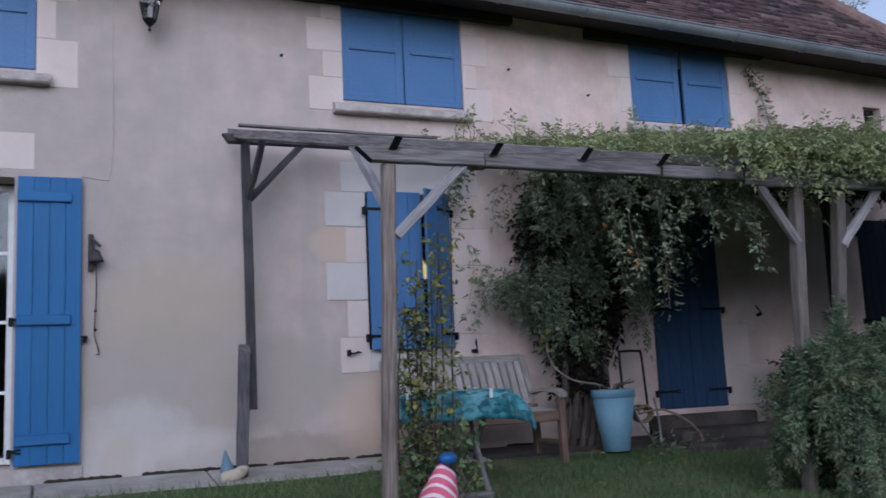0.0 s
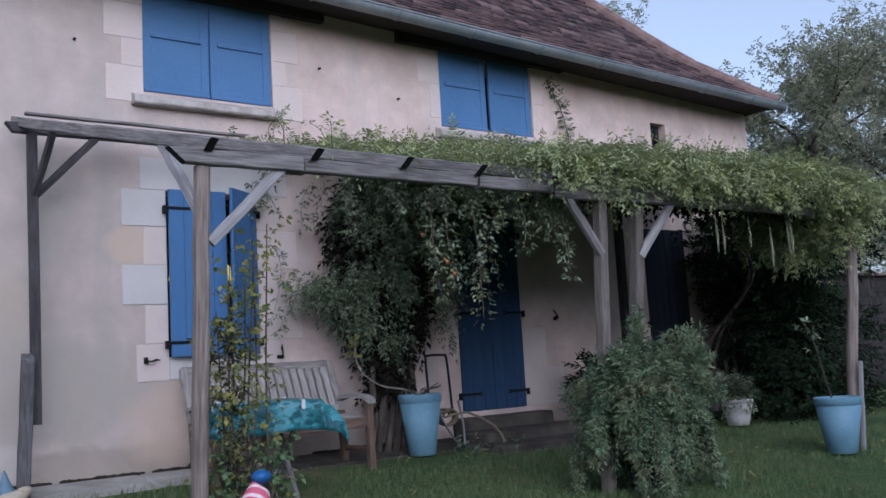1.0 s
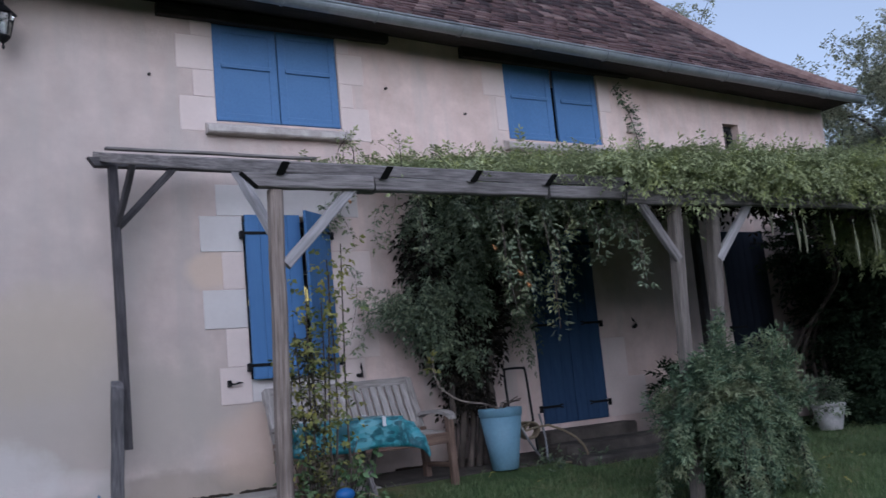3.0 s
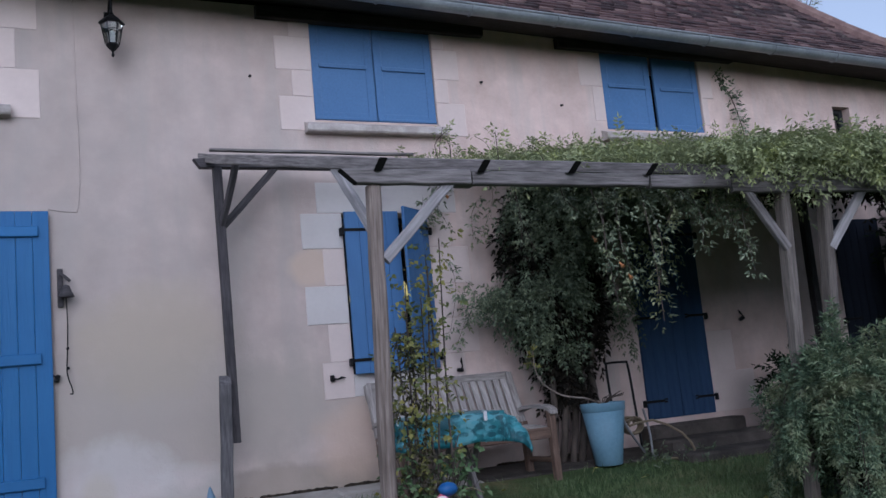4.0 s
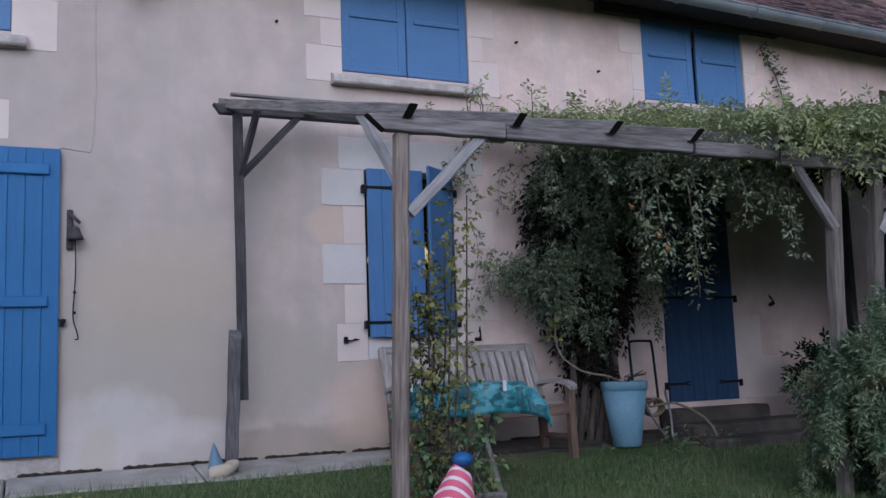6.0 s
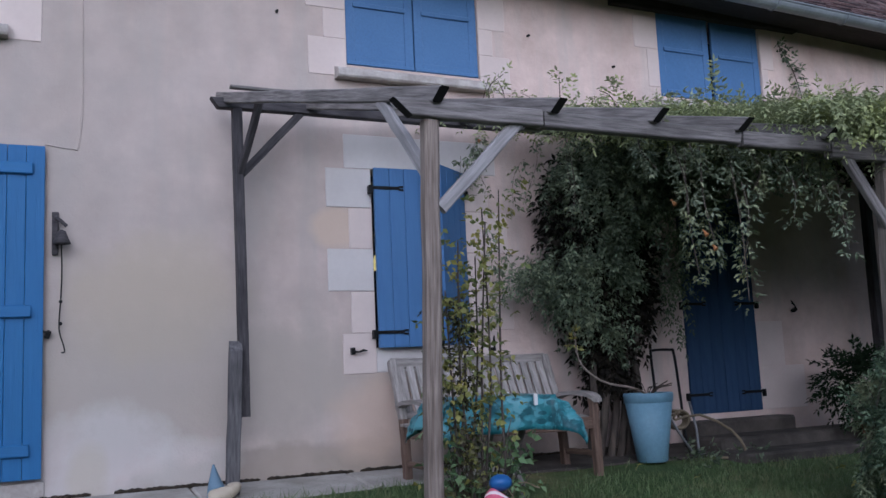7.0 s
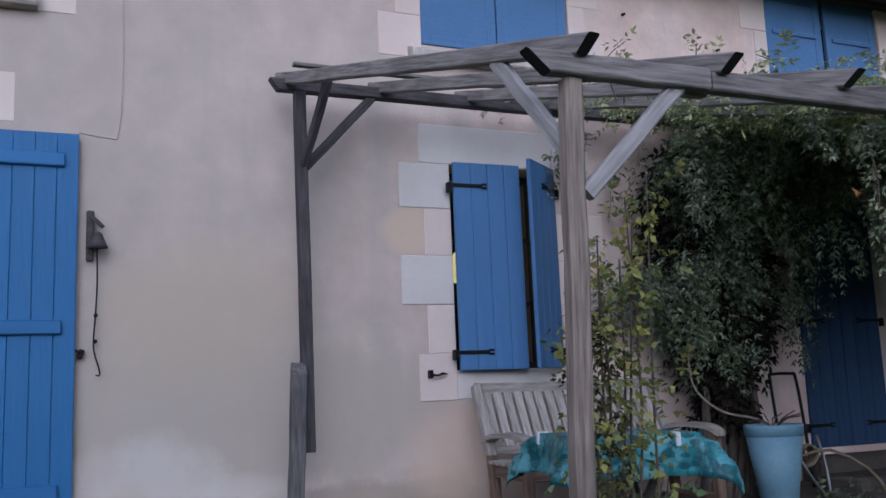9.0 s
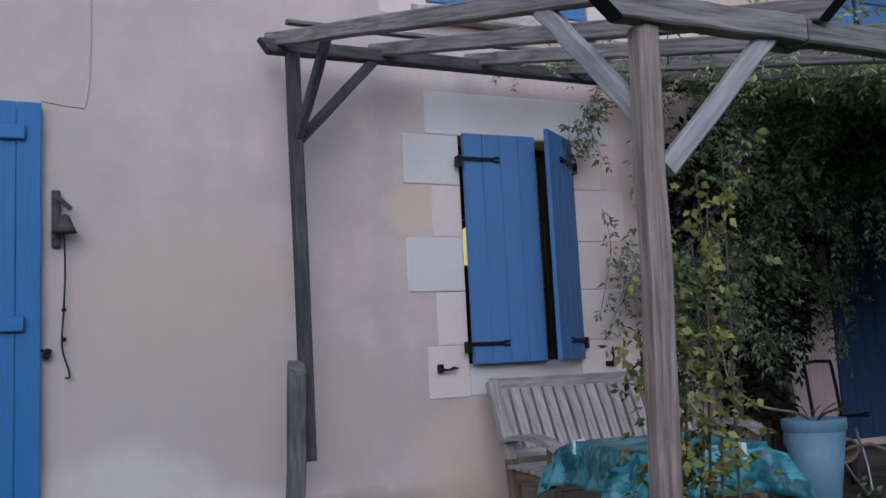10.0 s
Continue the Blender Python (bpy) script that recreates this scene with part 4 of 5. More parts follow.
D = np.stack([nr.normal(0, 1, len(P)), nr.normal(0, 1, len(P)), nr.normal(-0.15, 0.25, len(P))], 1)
foliage("shade_mat", wis, SHADELEAF, [leaves(P, D, 0.24, 4, 0.07, 0.034, nr, 0.25)], "near-black leaf mat holding the shade under the canopy")
# upright shoots along the top
sets = []
bm = bmesh.new()
for i in range(22):
    x0 = nr.uniform(2.3, 8.0)
    y0 = nr.uniform(-0.5, -0.15) if i % 3 else nr.uniform(-2.5, -0.6)
    z0 = slope_z(y0) + 0.0 + 0.14 * min(1, max(0, (x0 - 3.2) / 2.5))
    h = nr.uniform(0.08, 0.26)
    q = Vector((x0 + nr.normal(0, 0.12), y0 + nr.normal(0, 0.08), z0 + h))
    pts = bent([(x0, y0, z0 - 0.1), ((x0 + q.x) / 2 + nr.normal(0, 0.03), y0, z0 + h * 0.55), q], 4)
    tube(bm, pts, [0.004 - 0.0025 * k / (len(pts) - 1) for k in range(len(pts))], 5)
    A = np.array([pts[k] for k in range(3, len(pts))])
    B = np.stack([nr.normal(0, 1, len(A)), nr.normal(-0.3, 0.6, len(A)), nr.normal(0.2, 0.4, len(A))], 1)
    sets.append(leaves(A, B, 0.07, 2, 0.036, 0.014, nr, 0.25))
tagged(part("shoot", bm, BARK, wis), kind="stuff")
foliage("shoot_leaves", wis, WISTERIA, sets)
# old stems and seed pods
rg = random.Random(8)
for k in range(4):
    pts = bent([(8.7 - 0.12 * k, -0.55 + 0.1 * k, ground_z(-0.5)), (8.6 - 0.15 * k, -0.5, 0.7), (8.6 - 0.2 * k, -0.7 - 0.2 * k, 1.5), (7.8 - 0.7 * k, -1.2 - 0.3 * k, 2.05), (6.8 - 0.6 * k, -1.8, 2.1)], 5)
    bm = bmesh.new()
    tube(bm, pts, [0.024 - 0.014 * i / (len(pts) - 1) for i in range(len(pts))], 7, rg, 0.1)
    part("stem", bm, BARK, wis, "twisted grey-brown stem", smooth=True)
for k, (px, py, pz, pl) in enumerate(((5.45, -2.82, 1.62, 0.22), (5.62, -2.75, 1.60, 0.2), (6.15, -2.8, 1.56, 0.28), (6.4, -2.82, 1.64, 0.26), (6.46, -2.75, 1.66, 0.3), (5.2, -2.8, 1.68, 0.16), (5.95, -2.75, 1.64, 0.18))):
    bm = bmesh.new()
    tube(bm, [(px, py, pz + 0.12), (px + 0.004, py, pz), (px + 0.01, py, pz - pl * 0.5), (px + 0.006, py, pz - pl)], [0.002, 0.006, 0.012, 0.003], 6)
    part("seed_pod", bm, POD, wis, "pale hanging seed pod")

# ---------------------------------------------------------------- dark climber on the wall
clim = thing("wall_climber", (4.05, -0.3, ground_z(-0.3)), "dark green evergreen climber hanging from the wall beside the door", "climber")
for k in range(7):
    x0 = 3.92 + 0.07 * k
    pts = bent([(x0 + rg.uniform(-.04, .04), -0.22 - rg.random() * 0.15, -0.1), (x0 + rg.uniform(-.08, .08), -0.25 - rg.random() * 0.15, 0.55), (x0 + rg.uniform(-.1, .1), -0.3, 1.2), (x0 + rg.uniform(-.3, .3), -0.45, 2.3)], 6)
    bm = bmesh.new()
    tube(bm, pts, [0.035 - 0.018 * i / (len(pts) - 1) for i in range(len(pts))], 7, rg, 0.12)
    part("stem", bm, BARK, clim, "brown woody stem", smooth=True)
def clumps(rng, centre, radii, count, per, size):
    """Tufts of drooping sprays over a rounded mass, with hollows between them."""
    C, N = blob(rng, count, centre, radii, 0.72)
    P = np.repeat(C, per, 0) + rng.normal(0, 1, (count * per, 3)) * size * np.array([1, 1, 0.8])
    D = np.repeat(N, per, 0) * np.array([0.8, 1, 0.3]) + rng.normal(0, 0.45, (count * per, 3)) + np.array([0, -0.25, -0.7])
    P[:, 1] = np.minimum(P[:, 1], -0.03)
    return P, D


sets, inner = [], []
for c, r, k in (((4.0, -0.45, 2.05), (0.36, 0.36, 0.42), 74), ((3.88, -0.40, 1.42), (0.24, 0.26, 0.42), 40), ((3.46, -0.32, 1.34), (0.12, 0.14, 0.09), 8),
                ((3.97, -0.36, 0.88), (0.10, 0.14, 0.16), 5), ((4.62, -0.55, 2.25), (0.45, 0.5, 0.22), 40), ((4.5, -1.2, 2.22), (0.6, 0.9, 0.2), 34)):
    P, D = clumps(nr, c, r, k, 26, 0.062)
    sets.append(leaves(P, D, 0.15, 5, 0.044, 0.017, nr, 0.5))
for c, r, n in (((4.70, -0.35, 1.40), (0.12, 0.14, 0.62), 90), ((4.5, -0.9, 1.75), (0.3, 0.5, 0.3), 110)):
    P, D = blob(nr, n, c, r, 0.2)
    sets.append(leaves(P, D + np.array([0, 0, -0.9]), 0.16, 5, 0.044, 0.017, nr, 0.5))
foliage("leaves", clim, CLIMBER, sets)
# near-black leaves fill the climber's hollows with painted shade
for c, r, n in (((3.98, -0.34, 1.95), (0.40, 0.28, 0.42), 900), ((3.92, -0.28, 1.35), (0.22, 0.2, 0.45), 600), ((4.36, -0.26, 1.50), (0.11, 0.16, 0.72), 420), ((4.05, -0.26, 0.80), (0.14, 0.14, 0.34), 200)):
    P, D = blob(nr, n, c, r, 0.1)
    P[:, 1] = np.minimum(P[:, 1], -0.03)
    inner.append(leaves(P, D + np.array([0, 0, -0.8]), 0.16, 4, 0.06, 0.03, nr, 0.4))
foliage("shade_leaves", clim, SHADELEAF, inner, "near-black leaves holding the shade inside the climber")
# loose trails hanging from the front beam and along the wall
sets, bm = [], bmesh.new()
trails = [((2.75 + 0.22 * i + rg.uniform(-.05, .05), -2.72 + rg.uniform(-.1, .25), 1.80), rg.uniform(0.1, 0.3)) for i in range(7)]
trails += [((2.86, -2.7, 1.76), 0.42), ((2.95, -2.68, 1.76), 0.66), ((3.03, -2.7, 1.76), 0.58), ((3.22, -2.7, 1.76), 0.80), ((3.27, -2.66, 1.76), 0.66), ((3.58, -2.7, 1.76), 0.36), ((4.0, -2.7, 1.78), 0.54), ((3.92, -2.66, 1.78), 0.4), ((3.2, -1.2, 2.2), 0.5), ((3.4, -0.9, 2.3), 0.6)]
for (a, b, c), ln in trails:
    pts = bent([(a, b, c), (a + rg.uniform(-.05, .08), b - 0.03, c - ln * 0.5), (a + rg.uniform(-.02, .12), b - 0.02, c - ln)], 7)
    tube(bm, pts, 0.003, 5)
    A = np.array([p for p in pts for _ in (0, 1, 2)]) + nr.normal(0, 0.012, (3 * len(pts), 3))
    B = np.stack([nr.normal(0, 1, len(A)), nr.normal(-.2, .8, len(A)), nr.normal(-0.35, .35, len(A))], 1)
    sets.append(leaves(A, B, 0.05, 1, 0.040, 0.016, nr, 0.4))
# thin trails against the wall between the window and the climber
for i in range(9):
    a, c, ln = rg.uniform(2.85, 3.55), rg.uniform(2.2, 2.5), rg.uniform(0.25, 0.75)
    if i > 5:
        a, c, ln = rg.uniform(3.1, 3.4), rg.uniform(1.3, 1.8), rg.uniform(0.3, 0.7)
    y0 = rg.uniform(-0.3, -0.08)
    pts = bent([(a, y0, c), (a + rg.uniform(-.08, .08), y0, c - ln * 0.4), (a + rg.uniform(-.15, .1), y0 * 0.7, c - ln)], 7)
    tube(bm, pts, 0.0015, 4)
    A = np.array(pts + pts[::2])
    B = np.stack([nr.normal(0, 1, len(A)), nr.normal(-.3, .4, len(A)), nr.normal(-0.4, .4, len(A))], 1)
    sets.append(leaves(A, B, 0.045, 1, 0.046, 0.022, nr, 0.5))
tagged(part("trail", bm, BARK, clim), kind="stuff")
foliage("trail_leaves", clim, TRAILLEAF, sets)
for p in ((2.97, -2.74, 1.32), (3.02, -2.74, 1.25), (2.9, -2.6, 1.50), (3.0, -0.3, 2.42), (3.08, -0.28, 2.30)):
    bm = bmesh.new()
    tube(bm, [p, (p[0] + .004, p[1] - .01, p[2] - .014), (p[0] + .008, p[1] - .018, p[2] - .028), (p[0] + .009, p[1] - .021, p[2] - .032)], [0.003, 0.006, 0.011, 0.014], 8)
    part("flower", bm, FRUIT, clim, "orange trumpet flower")
# tendril on the wall beside the upper window
vine = thing("wall_tendril", (6.72, -0.03, 2.7), "thin green vine shoot climbing the upper wall", "climber")
bm = bmesh.new()
pts = bent([(6.75, -0.04, 2.6), (6.72, -0.03, 3.05), (6.62, -0.03, 3.4), (6.45, -0.03, 3.66)], 6)
tube(bm, pts, 0.005, 5)
part("stem", bm, BARK, vine)
A = np.array([p for p in pts for _ in range(3)])
B = np.stack([nr.normal(0, 1, len(A)), nr.normal(-.5, .3, len(A)), nr.normal(-0.2, .6, len(A))], 1)
foliage("leaves", vine, CLIMBER, [leaves(A, B, 0.09, 2, 0.055, 0.025, nr)])

# ---------------------------------------------------------------- vine round the front post
rose = thing("post_vine", (1.62, -2.62, ground_z(-2.6)), "sparse yellowing vine climbing beside the front pergola post", "climber")
sets = []
for k in range(8):
    x0 = 1.56 + 0.03 * k
    top = (x0 + rg.uniform(0.0, .16), -2.50 + rg.uniform(-.1, .1), 0.95 + 0.08 * k)
    pts = bent([(x0, -2.58, ground_z(-2.58)), (x0 + rg.uniform(-.04, .1), -2.54, 0.15), (x0 + rg.uniform(-.05, .1), -2.56, 0.65), top], 6)
    bm = bmesh.new()
    tube(bm, pts, [0.009 - 0.006 * i / (len(pts) - 1) for i in range(len(pts))], 6, rg, 0.1)
    part("stem", bm, BARK, rose, smooth=True)
    for i, p in enumerate(pts[4:]):
        m = 2 + (i > 6) * 3
        A = np.array([p] * m) + nr.normal(0, 0.04, (m, 3))
        sets.append(leaves(A, nr.normal(0, 1, (m, 3)) + np.array([0, -0.6, -0.2]), 0.05, 1, 0.036, 0.024, nr, 0.5))
foliage("leaves", rose, ROSE, sets)
# dark brown leaves thicken the lower part of the vine
P = np.stack([1.66 + nr.normal(0, 0.045, 170), -2.56 + nr.normal(0, 0.04, 170), nr.uniform(0.05, 1.0, 170)], 1)
foliage("brown_leaves", rose, BROWNLEAF, [leaves(P, nr.normal(0, 1, (170, 3)) + np.array([0, 0, -0.5]), 0.06, 2, 0.030, 0.016, nr, 0.4)], "dark brown inner and lower leaves")
low = thing("leafy_shrub", (1.75, -2.5, ground_z(-2.5)), "low leafy green shrub with dry twigs at the post's foot", "shrub")
bm, sets = bmesh.new(), []
for k in range(64):
    a = nr.uniform(0, 6.28)
    r = nr.uniform(0.05, 0.30)
    q = (1.78 + r * math.cos(a), -2.5 + 0.6 * r * math.sin(a), nr.uniform(-0.1, 0.46))
    pts = bent([(1.76 + nr.normal(0, .05), -2.5 + nr.normal(0, .04), ground_z(-2.5)), ((1.76 + q[0]) / 2, q[1], q[2] * 0.6 - 0.1), q], 4)
    tube(bm, pts, [0.005 - 0.003 * i / (len(pts) - 1) for i in range(len(pts))], 5)
    if q[2] > 0.02:
        A = np.array(pts[-4:])
        sets.append(leaves(A, nr.normal(0, 1, (len(A), 3)) + np.array([0, -0.3, 0]), 0.06, 1, 0.048, 0.030, nr, 0.4))
tagged(part("twig", bm, BARK, low), kind="stuff")
bm = bmesh.new()
for k in range(34):
    a, r, h = nr.uniform(0, 6.28), nr.uniform(0.08, 0.24), nr.uniform(0.08, 0.34)
    gx, gy, gz = 1.74 + nr.normal(0, 0.05), -2.56 + nr.normal(0, 0.04), ground_z(-2.56)
    tube(bm, bent([(gx, gy, gz), (gx + r * 0.35 * math.cos(a), gy + r * 0.3 * math.sin(a), gz + h), (gx + r * math.cos(a), gy + r * 0.6 * math.sin(a), gz + h * nr.uniform(0.4, 1.2))], 5), 0.003, 4)
tagged(part("straw", bm, HOSE, low, "pale dry stalks"), kind="stuff")
foliage("leaves", low, ROSELOW, sets)


# ---------------------------------------------------------------- bench
def make_bench():
    b = thing("garden_bench", (2.9, -0.5, ground_z(-0.6)), "weathered slatted wooden garden bench against the wall", "bench")
    x0, x1 = 2.255, 3.58
    for x in (x0 + 0.03, x1 - 0.03):
        beam("back_leg", (x, -0.40, ground_z(-0.4) - 0.02), (x, -0.36, 0.36), 0.055, 0.06, TEAK, b, up=(0, 1, 0))
        beam("back_post", (x, -0.36, 0.34), (x, -0.17, 0.765), 0.055, 0.055, TEAKGREY, b, up=(0, 1, 0))
    for x in (x0 + 0.03, x1 - 0.02):
        beam("front_leg", (x, -0.80, ground_z(-0.8) - 0.02), (x, -0.79, 0.44), 0.055, 0.06, TEAK, b, up=(0, 1, 0))
        bm = bmesh.new()
        pts = bent([(0, 0, -0.02), (0.12, 0, 0.012), (0.3, 0, 0.022), (0.48, 0, 0.006), (0.56, 0, -0.03)], 4)
        prev = None
        for i, p in enumerate(pts):
            w = 0.032 + 0.012 * math.sin(math.pi * i / (len(pts) - 1))
            ring = [bm.verts.new((p.x, s * w, p.z + k)) for s, k in ((-1, -0.016), (1, -0.016), (1, 0.012), (-1, 0.012))]
            if prev:
                for k in range(4):
                    bm.faces.new((prev[k], prev[(k + 1) % 4], ring[(k + 1) % 4], ring[k]))
            else:
                bm.faces.new(ring)
            prev = ring
        bm.faces.new(prev[::-1])
        bmesh.ops.bevel(bm, geom=[e for e in bm.edges if len(e.link_faces) == 2 and e.calc_face_angle(0) > 0.8], offset=0.006, segments=1, affect='EDGES')
        part("armrest", bm, TEAKGREY, b, "", Matrix.Translation((x, -0.29, 0.46)) @ pose(0, 0, 0, 0, 0, -90))
    beam("top_rail", (x0 + 0.03, -0.165, 0.745), (x1 - 0.03, -0.165, 0.745), 0.035, 0.075, TEAKGREY, b)
    beam("lower_rail", (x0 + 0.05, -0.345, 0.385), (x1 - 0.05, -0.345, 0.385), 0.03, 0.05, TEAKGREY, b)
    n = 17
    for i in range(n):
        x = x0 + 0.09 + (x1 - x0 - 0.18) * i / (n - 1)
        beam("back_slat", (x, -0.335, 0.40), (x, -0.185, 0.72), 0.055, 0.014, TEAKGREY, b, up=(0, -1, 0.4), bevel=0.003, segs=2)
    for i in range(6):
        y = -0.40 - 0.075 * i
        beam("seat_slat", (x0, y, 0.325 - 0.004 * i), (x1, y, 0.325 - 0.004 * i), 0.062, 0.02, TEAK if i == 5 else TEAKGREY, b, bevel=0.003, segs=2)
    beam("apron", (x0 + 0.05, -0.80, 0.27), (x1 - 0.05, -0.80, 0.27), 0.025, 0.08, TEAK, b)
    beam("apron", (x0 + 0.05, -0.39, 0.27), (x1 - 0.05, -0.39, 0.27), 0.025, 0.07, TEAK, b)
    for x in (x0 + 0.03, x1 - 0.03):
        beam("side_rail", (x, -0.42, 0.27), (x, -0.77, 0.27), 0.025, 0.07, TEAK, b)
        beam("stretcher", (x, -0.42, 0.06), (x, -0.77, 0.06), 0.025, 0.04, TEAK, b)


make_bench()


# ---------------------------------------------------------------- folding table with oilcloth
TX0, TX1, TY0, TY1, TZ = 2.01, 2.55, -1.97, -1.37, 0.515
TURN = Matrix.Translation((2.355, -1.67, 0)) @ pose(0, 0, 0, 0, 0, -10) @ Matrix.Translation((-2.355, 1.67, 0))


def make_table():
    t = thing("folding_table", (2.4, -1.5, ground_z(-1.5)), "grey wooden folding garden table with crossed legs", "table")
    for i in range(7):
        y = TY0 + 0.045 + (TY1 - TY0 - 0.09) * i / 6
        beam("top_slat", (TX0 + 0.02, y, TZ - 0.02), (TX1 - 0.02, y, TZ - 0.02), 0.075, 0.02, WEATHERED, t, bevel=0.003, segs=2)
    for x in (TX0 + 0.2, TX1 - 0.16):
        g0, g1 = ground_z(TY0), ground_z(TY1)
        beam("leg", (x, TY0 - 0.02, g0 + 0.005), (x, TY1 - 0.05, TZ - 0.035), 0.028, 0.042, WEATHERED, t)
        beam("leg", (x + 0.032, TY1 + 0.02, g1 + 0.005), (x + 0.032, TY0 + 0.05, TZ - 0.035), 0.028, 0.042, WEATHERED, t)
    xa, xb = TX0 + 0.2, TX1 - 0.13
    beam("foot_bar", (xa - 0.02, TY0 + 0.0, ground_z(TY0) + 0.05), (xb, TY0 + 0.0, ground_z(TY0) + 0.05), 0.022, 0.04, WEATHERED, t)
    beam("foot_bar", (xa - 0.02, TY1 + 0.0, ground_z(TY1) + 0.05), (xb, TY1 + 0.0, ground_z(TY1) + 0.05), 0.022, 0.04, WEATHERED, t)
    t.matrix_basis = TURN @ t.matrix_basis


def make_tablecloth():
    bm = bmesh.new()
    nx, ny, over = 46, 34, 0.22
    W, H = TX1 - TX0, TY1 - TY0
    grid = []
    for j in range(ny + 1):
        row = []
        for i in range(nx + 1):
            u, v = -over + (W + 2 * over) * i / nx, -over + (H + 2 * over) * j / ny
            cx, cy = min(max(u, 0), W), min(max(v, 0), H)
            dx, dy = u - cx, v - cy
            d = math.hypot(dx, dy)
            wob = noise.noise(Vector((u * 4.2, v * 4.2, 1)))
            ang = math.atan2(dy, dx) if d > 0 else 0
            corner = 1.0 if dx and dy else 0.0
            d = d * (0.86 + 0.22 * noise.noise(Vector((cx * 3, cy * 3, 5))))
            out = 0.012 + 0.02 * wob + 0.025 * math.sin(ang * 6 + wob * 3) * (0.5 + corner) if d > 0 else 0
            out = max(out, 0.006) if d > 0 else 0
            k = min(d / 0.05, 1) if d > 0 else 0
            if corner:
                out += 0.07 * min(d / 0.15, 1)
            x = TX0 + cx + math.cos(ang) * out * k * (1 + 2 * d)
            y = TY0 + cy + math.sin(ang) * out * k * (1 + 2 * d)
            z = TZ + 0.004 - max(0, d - 0.012) + (0.006 * wob if d == 0 else 0)
            row.append(bm.verts.new((x, y, z)))
        grid.append(row)
    for a, b in zip(grid, grid[1:]):
        for i in range(nx):
            bm.faces.new((a[i], a[i + 1], b[i + 1], b[i]))
    ob = part("tablecloth", bm, CLOTH, smooth=True)
    ob.matrix_basis = TURN
    sol = ob.modifiers.new("thickness", 'SOLIDIFY')
    sol.thickness, sol.offset = 0.002, 1
    tagged(ob, "turquoise oilcloth with dark leaf print draped over the table", "tablecloth")


make_table()
make_tablecloth()
clip = thing("tablecloth_clip", (TX0 + 0.03, TY1 - 0.05, TZ), "small white plastic clip holding the tablecloth", "clip", "tablecloth clips")
part("jaw", box(TX0 - 0.012, TX0 + 0.03, TY1 - 0.082, TY1 - 0.06, TZ + 0.008, TZ + 0.016, 0.003), WHITECLIP, clip)
part("arm", box(TX0 - 0.026, TX0 - 0.014, TY1 - 0.082, TY1 - 0.06, TZ - 0.045, TZ + 0.016, 0.003), WHITECLIP, clip)
clip.matrix_basis = TURN @ clip.matrix_basis
for dx, dy, rz in ((0.38, -0.63, 90), (0.50, 0.0, -90)):
    copy_thing(clip, TURN @ Matrix.Translation((TX0 + dx, TY1 + dy, TZ)) @ pose(0, 0, 0, 0, 0, rz))


# ---------------------------------------------------------------- pots and their plants
def make_pot(name, at, h, r_top, r_bot, material, label, group=""):
    p = thing(name, at, label, "plant pot", group)
    m = Matrix.Translation(at)
    rim = h * 0.13
    body = part("body", lathe([(r_bot * 0.9, 0.0), (r_bot, 0.008), (r_top * 0.95, h - rim), (r_top * 0.90, h - rim + 0.002), (r_top * 0.86, h - 0.06), (0.001, h - 0.061)], 36), material, p, "", m, True)
    part("rim", lathe([(r_top * 0.935, h - rim - 0.006), (r_top * 0.985, h - rim), (r_top, h - 0.012), (r_top * 0.995, h), (r_top * 0.93, h), (r_top * 0.915, h - 0.05)], 36), material, body, "", m, True)
    part("soil", lathe([(r_top * 0.9, h - 0.055), (r_top * 0.88, h - 0.045), (r_top * 0.4, h - 0.035), (0.001, h - 0.032)], 20), SOIL, p, "dark potting soil", m, True)
    return p


make_pot("plant_pot", (4.17, -0.62, ground_z(-0.62) + 0.01), 0.51, 0.185, 0.112, POTBLUE, "tall tapered powder-blue plastic pot on the lawn", "blue pots")
make_pot("plant_pot", (6.61, -2.94, ground_z(-2.94) + 0.01), 0.44, 0.183, 0.112, POTBLUE, "tall tapered powder-blue pot beside the pergola post", "blue pots")
make_pot("plant_pot", (7.72, -1.14, ground_z(-1.14) + 0.01), 0.26, 0.165, 0.105, POTWHITE, "small off-white plastic pot at the foot of the shade")
make_pot("plant_pot", (6.42, -0.75, ground_z(-0.75) + 0.01), 0.24, 0.17, 0.11, TERRACOTTA, "terracotta pot with a dark leafy plant beside the steps")
pp = thing("potted_plant", (4.15, -0.6, 0.40), "bent pale stem with a yellow leaf tuft", "plant")
bm = bmesh.new()
pts = bent([(4.25, -0.62, 0.40), (4.05, -0.60, 0.49), (3.80, -0.58, 0.55), (3.63, -0.55, 0.70), (3.60, -0.55, 0.92)], 6)
tube(bm, pts, [0.011 - 0.006 * i / (len(pts) - 1) for i in range(len(pts))], 7, rg, 0.1)
part("stem", bm, POSTWOOD, pp, smooth=True)
bm = bmesh.new()
for k in range(12):
    a = rg.uniform(0, 6.28)
    tube(bm, bent([(4.17, -0.62, 0.40), (4.17 + .08 * math.cos(a), -0.62 + .08 * math.sin(a), 0.48), (4.17 + .2 * math.cos(a), -0.62 + .15 * math.sin(a), 0.47 + rg.uniform(0, .06))], 3), 0.004, 5)
tagged(part("twig", bm, BARK, pp), kind="stuff")
A = np.array(pts[-5:])
foliage("leaves", pp, ROSE, [leaves(A, nr.normal(0, 1, (len(A), 3)) + np.array([0, 0, .8]), 0.05, 2, 0.05, 0.026, nr)])
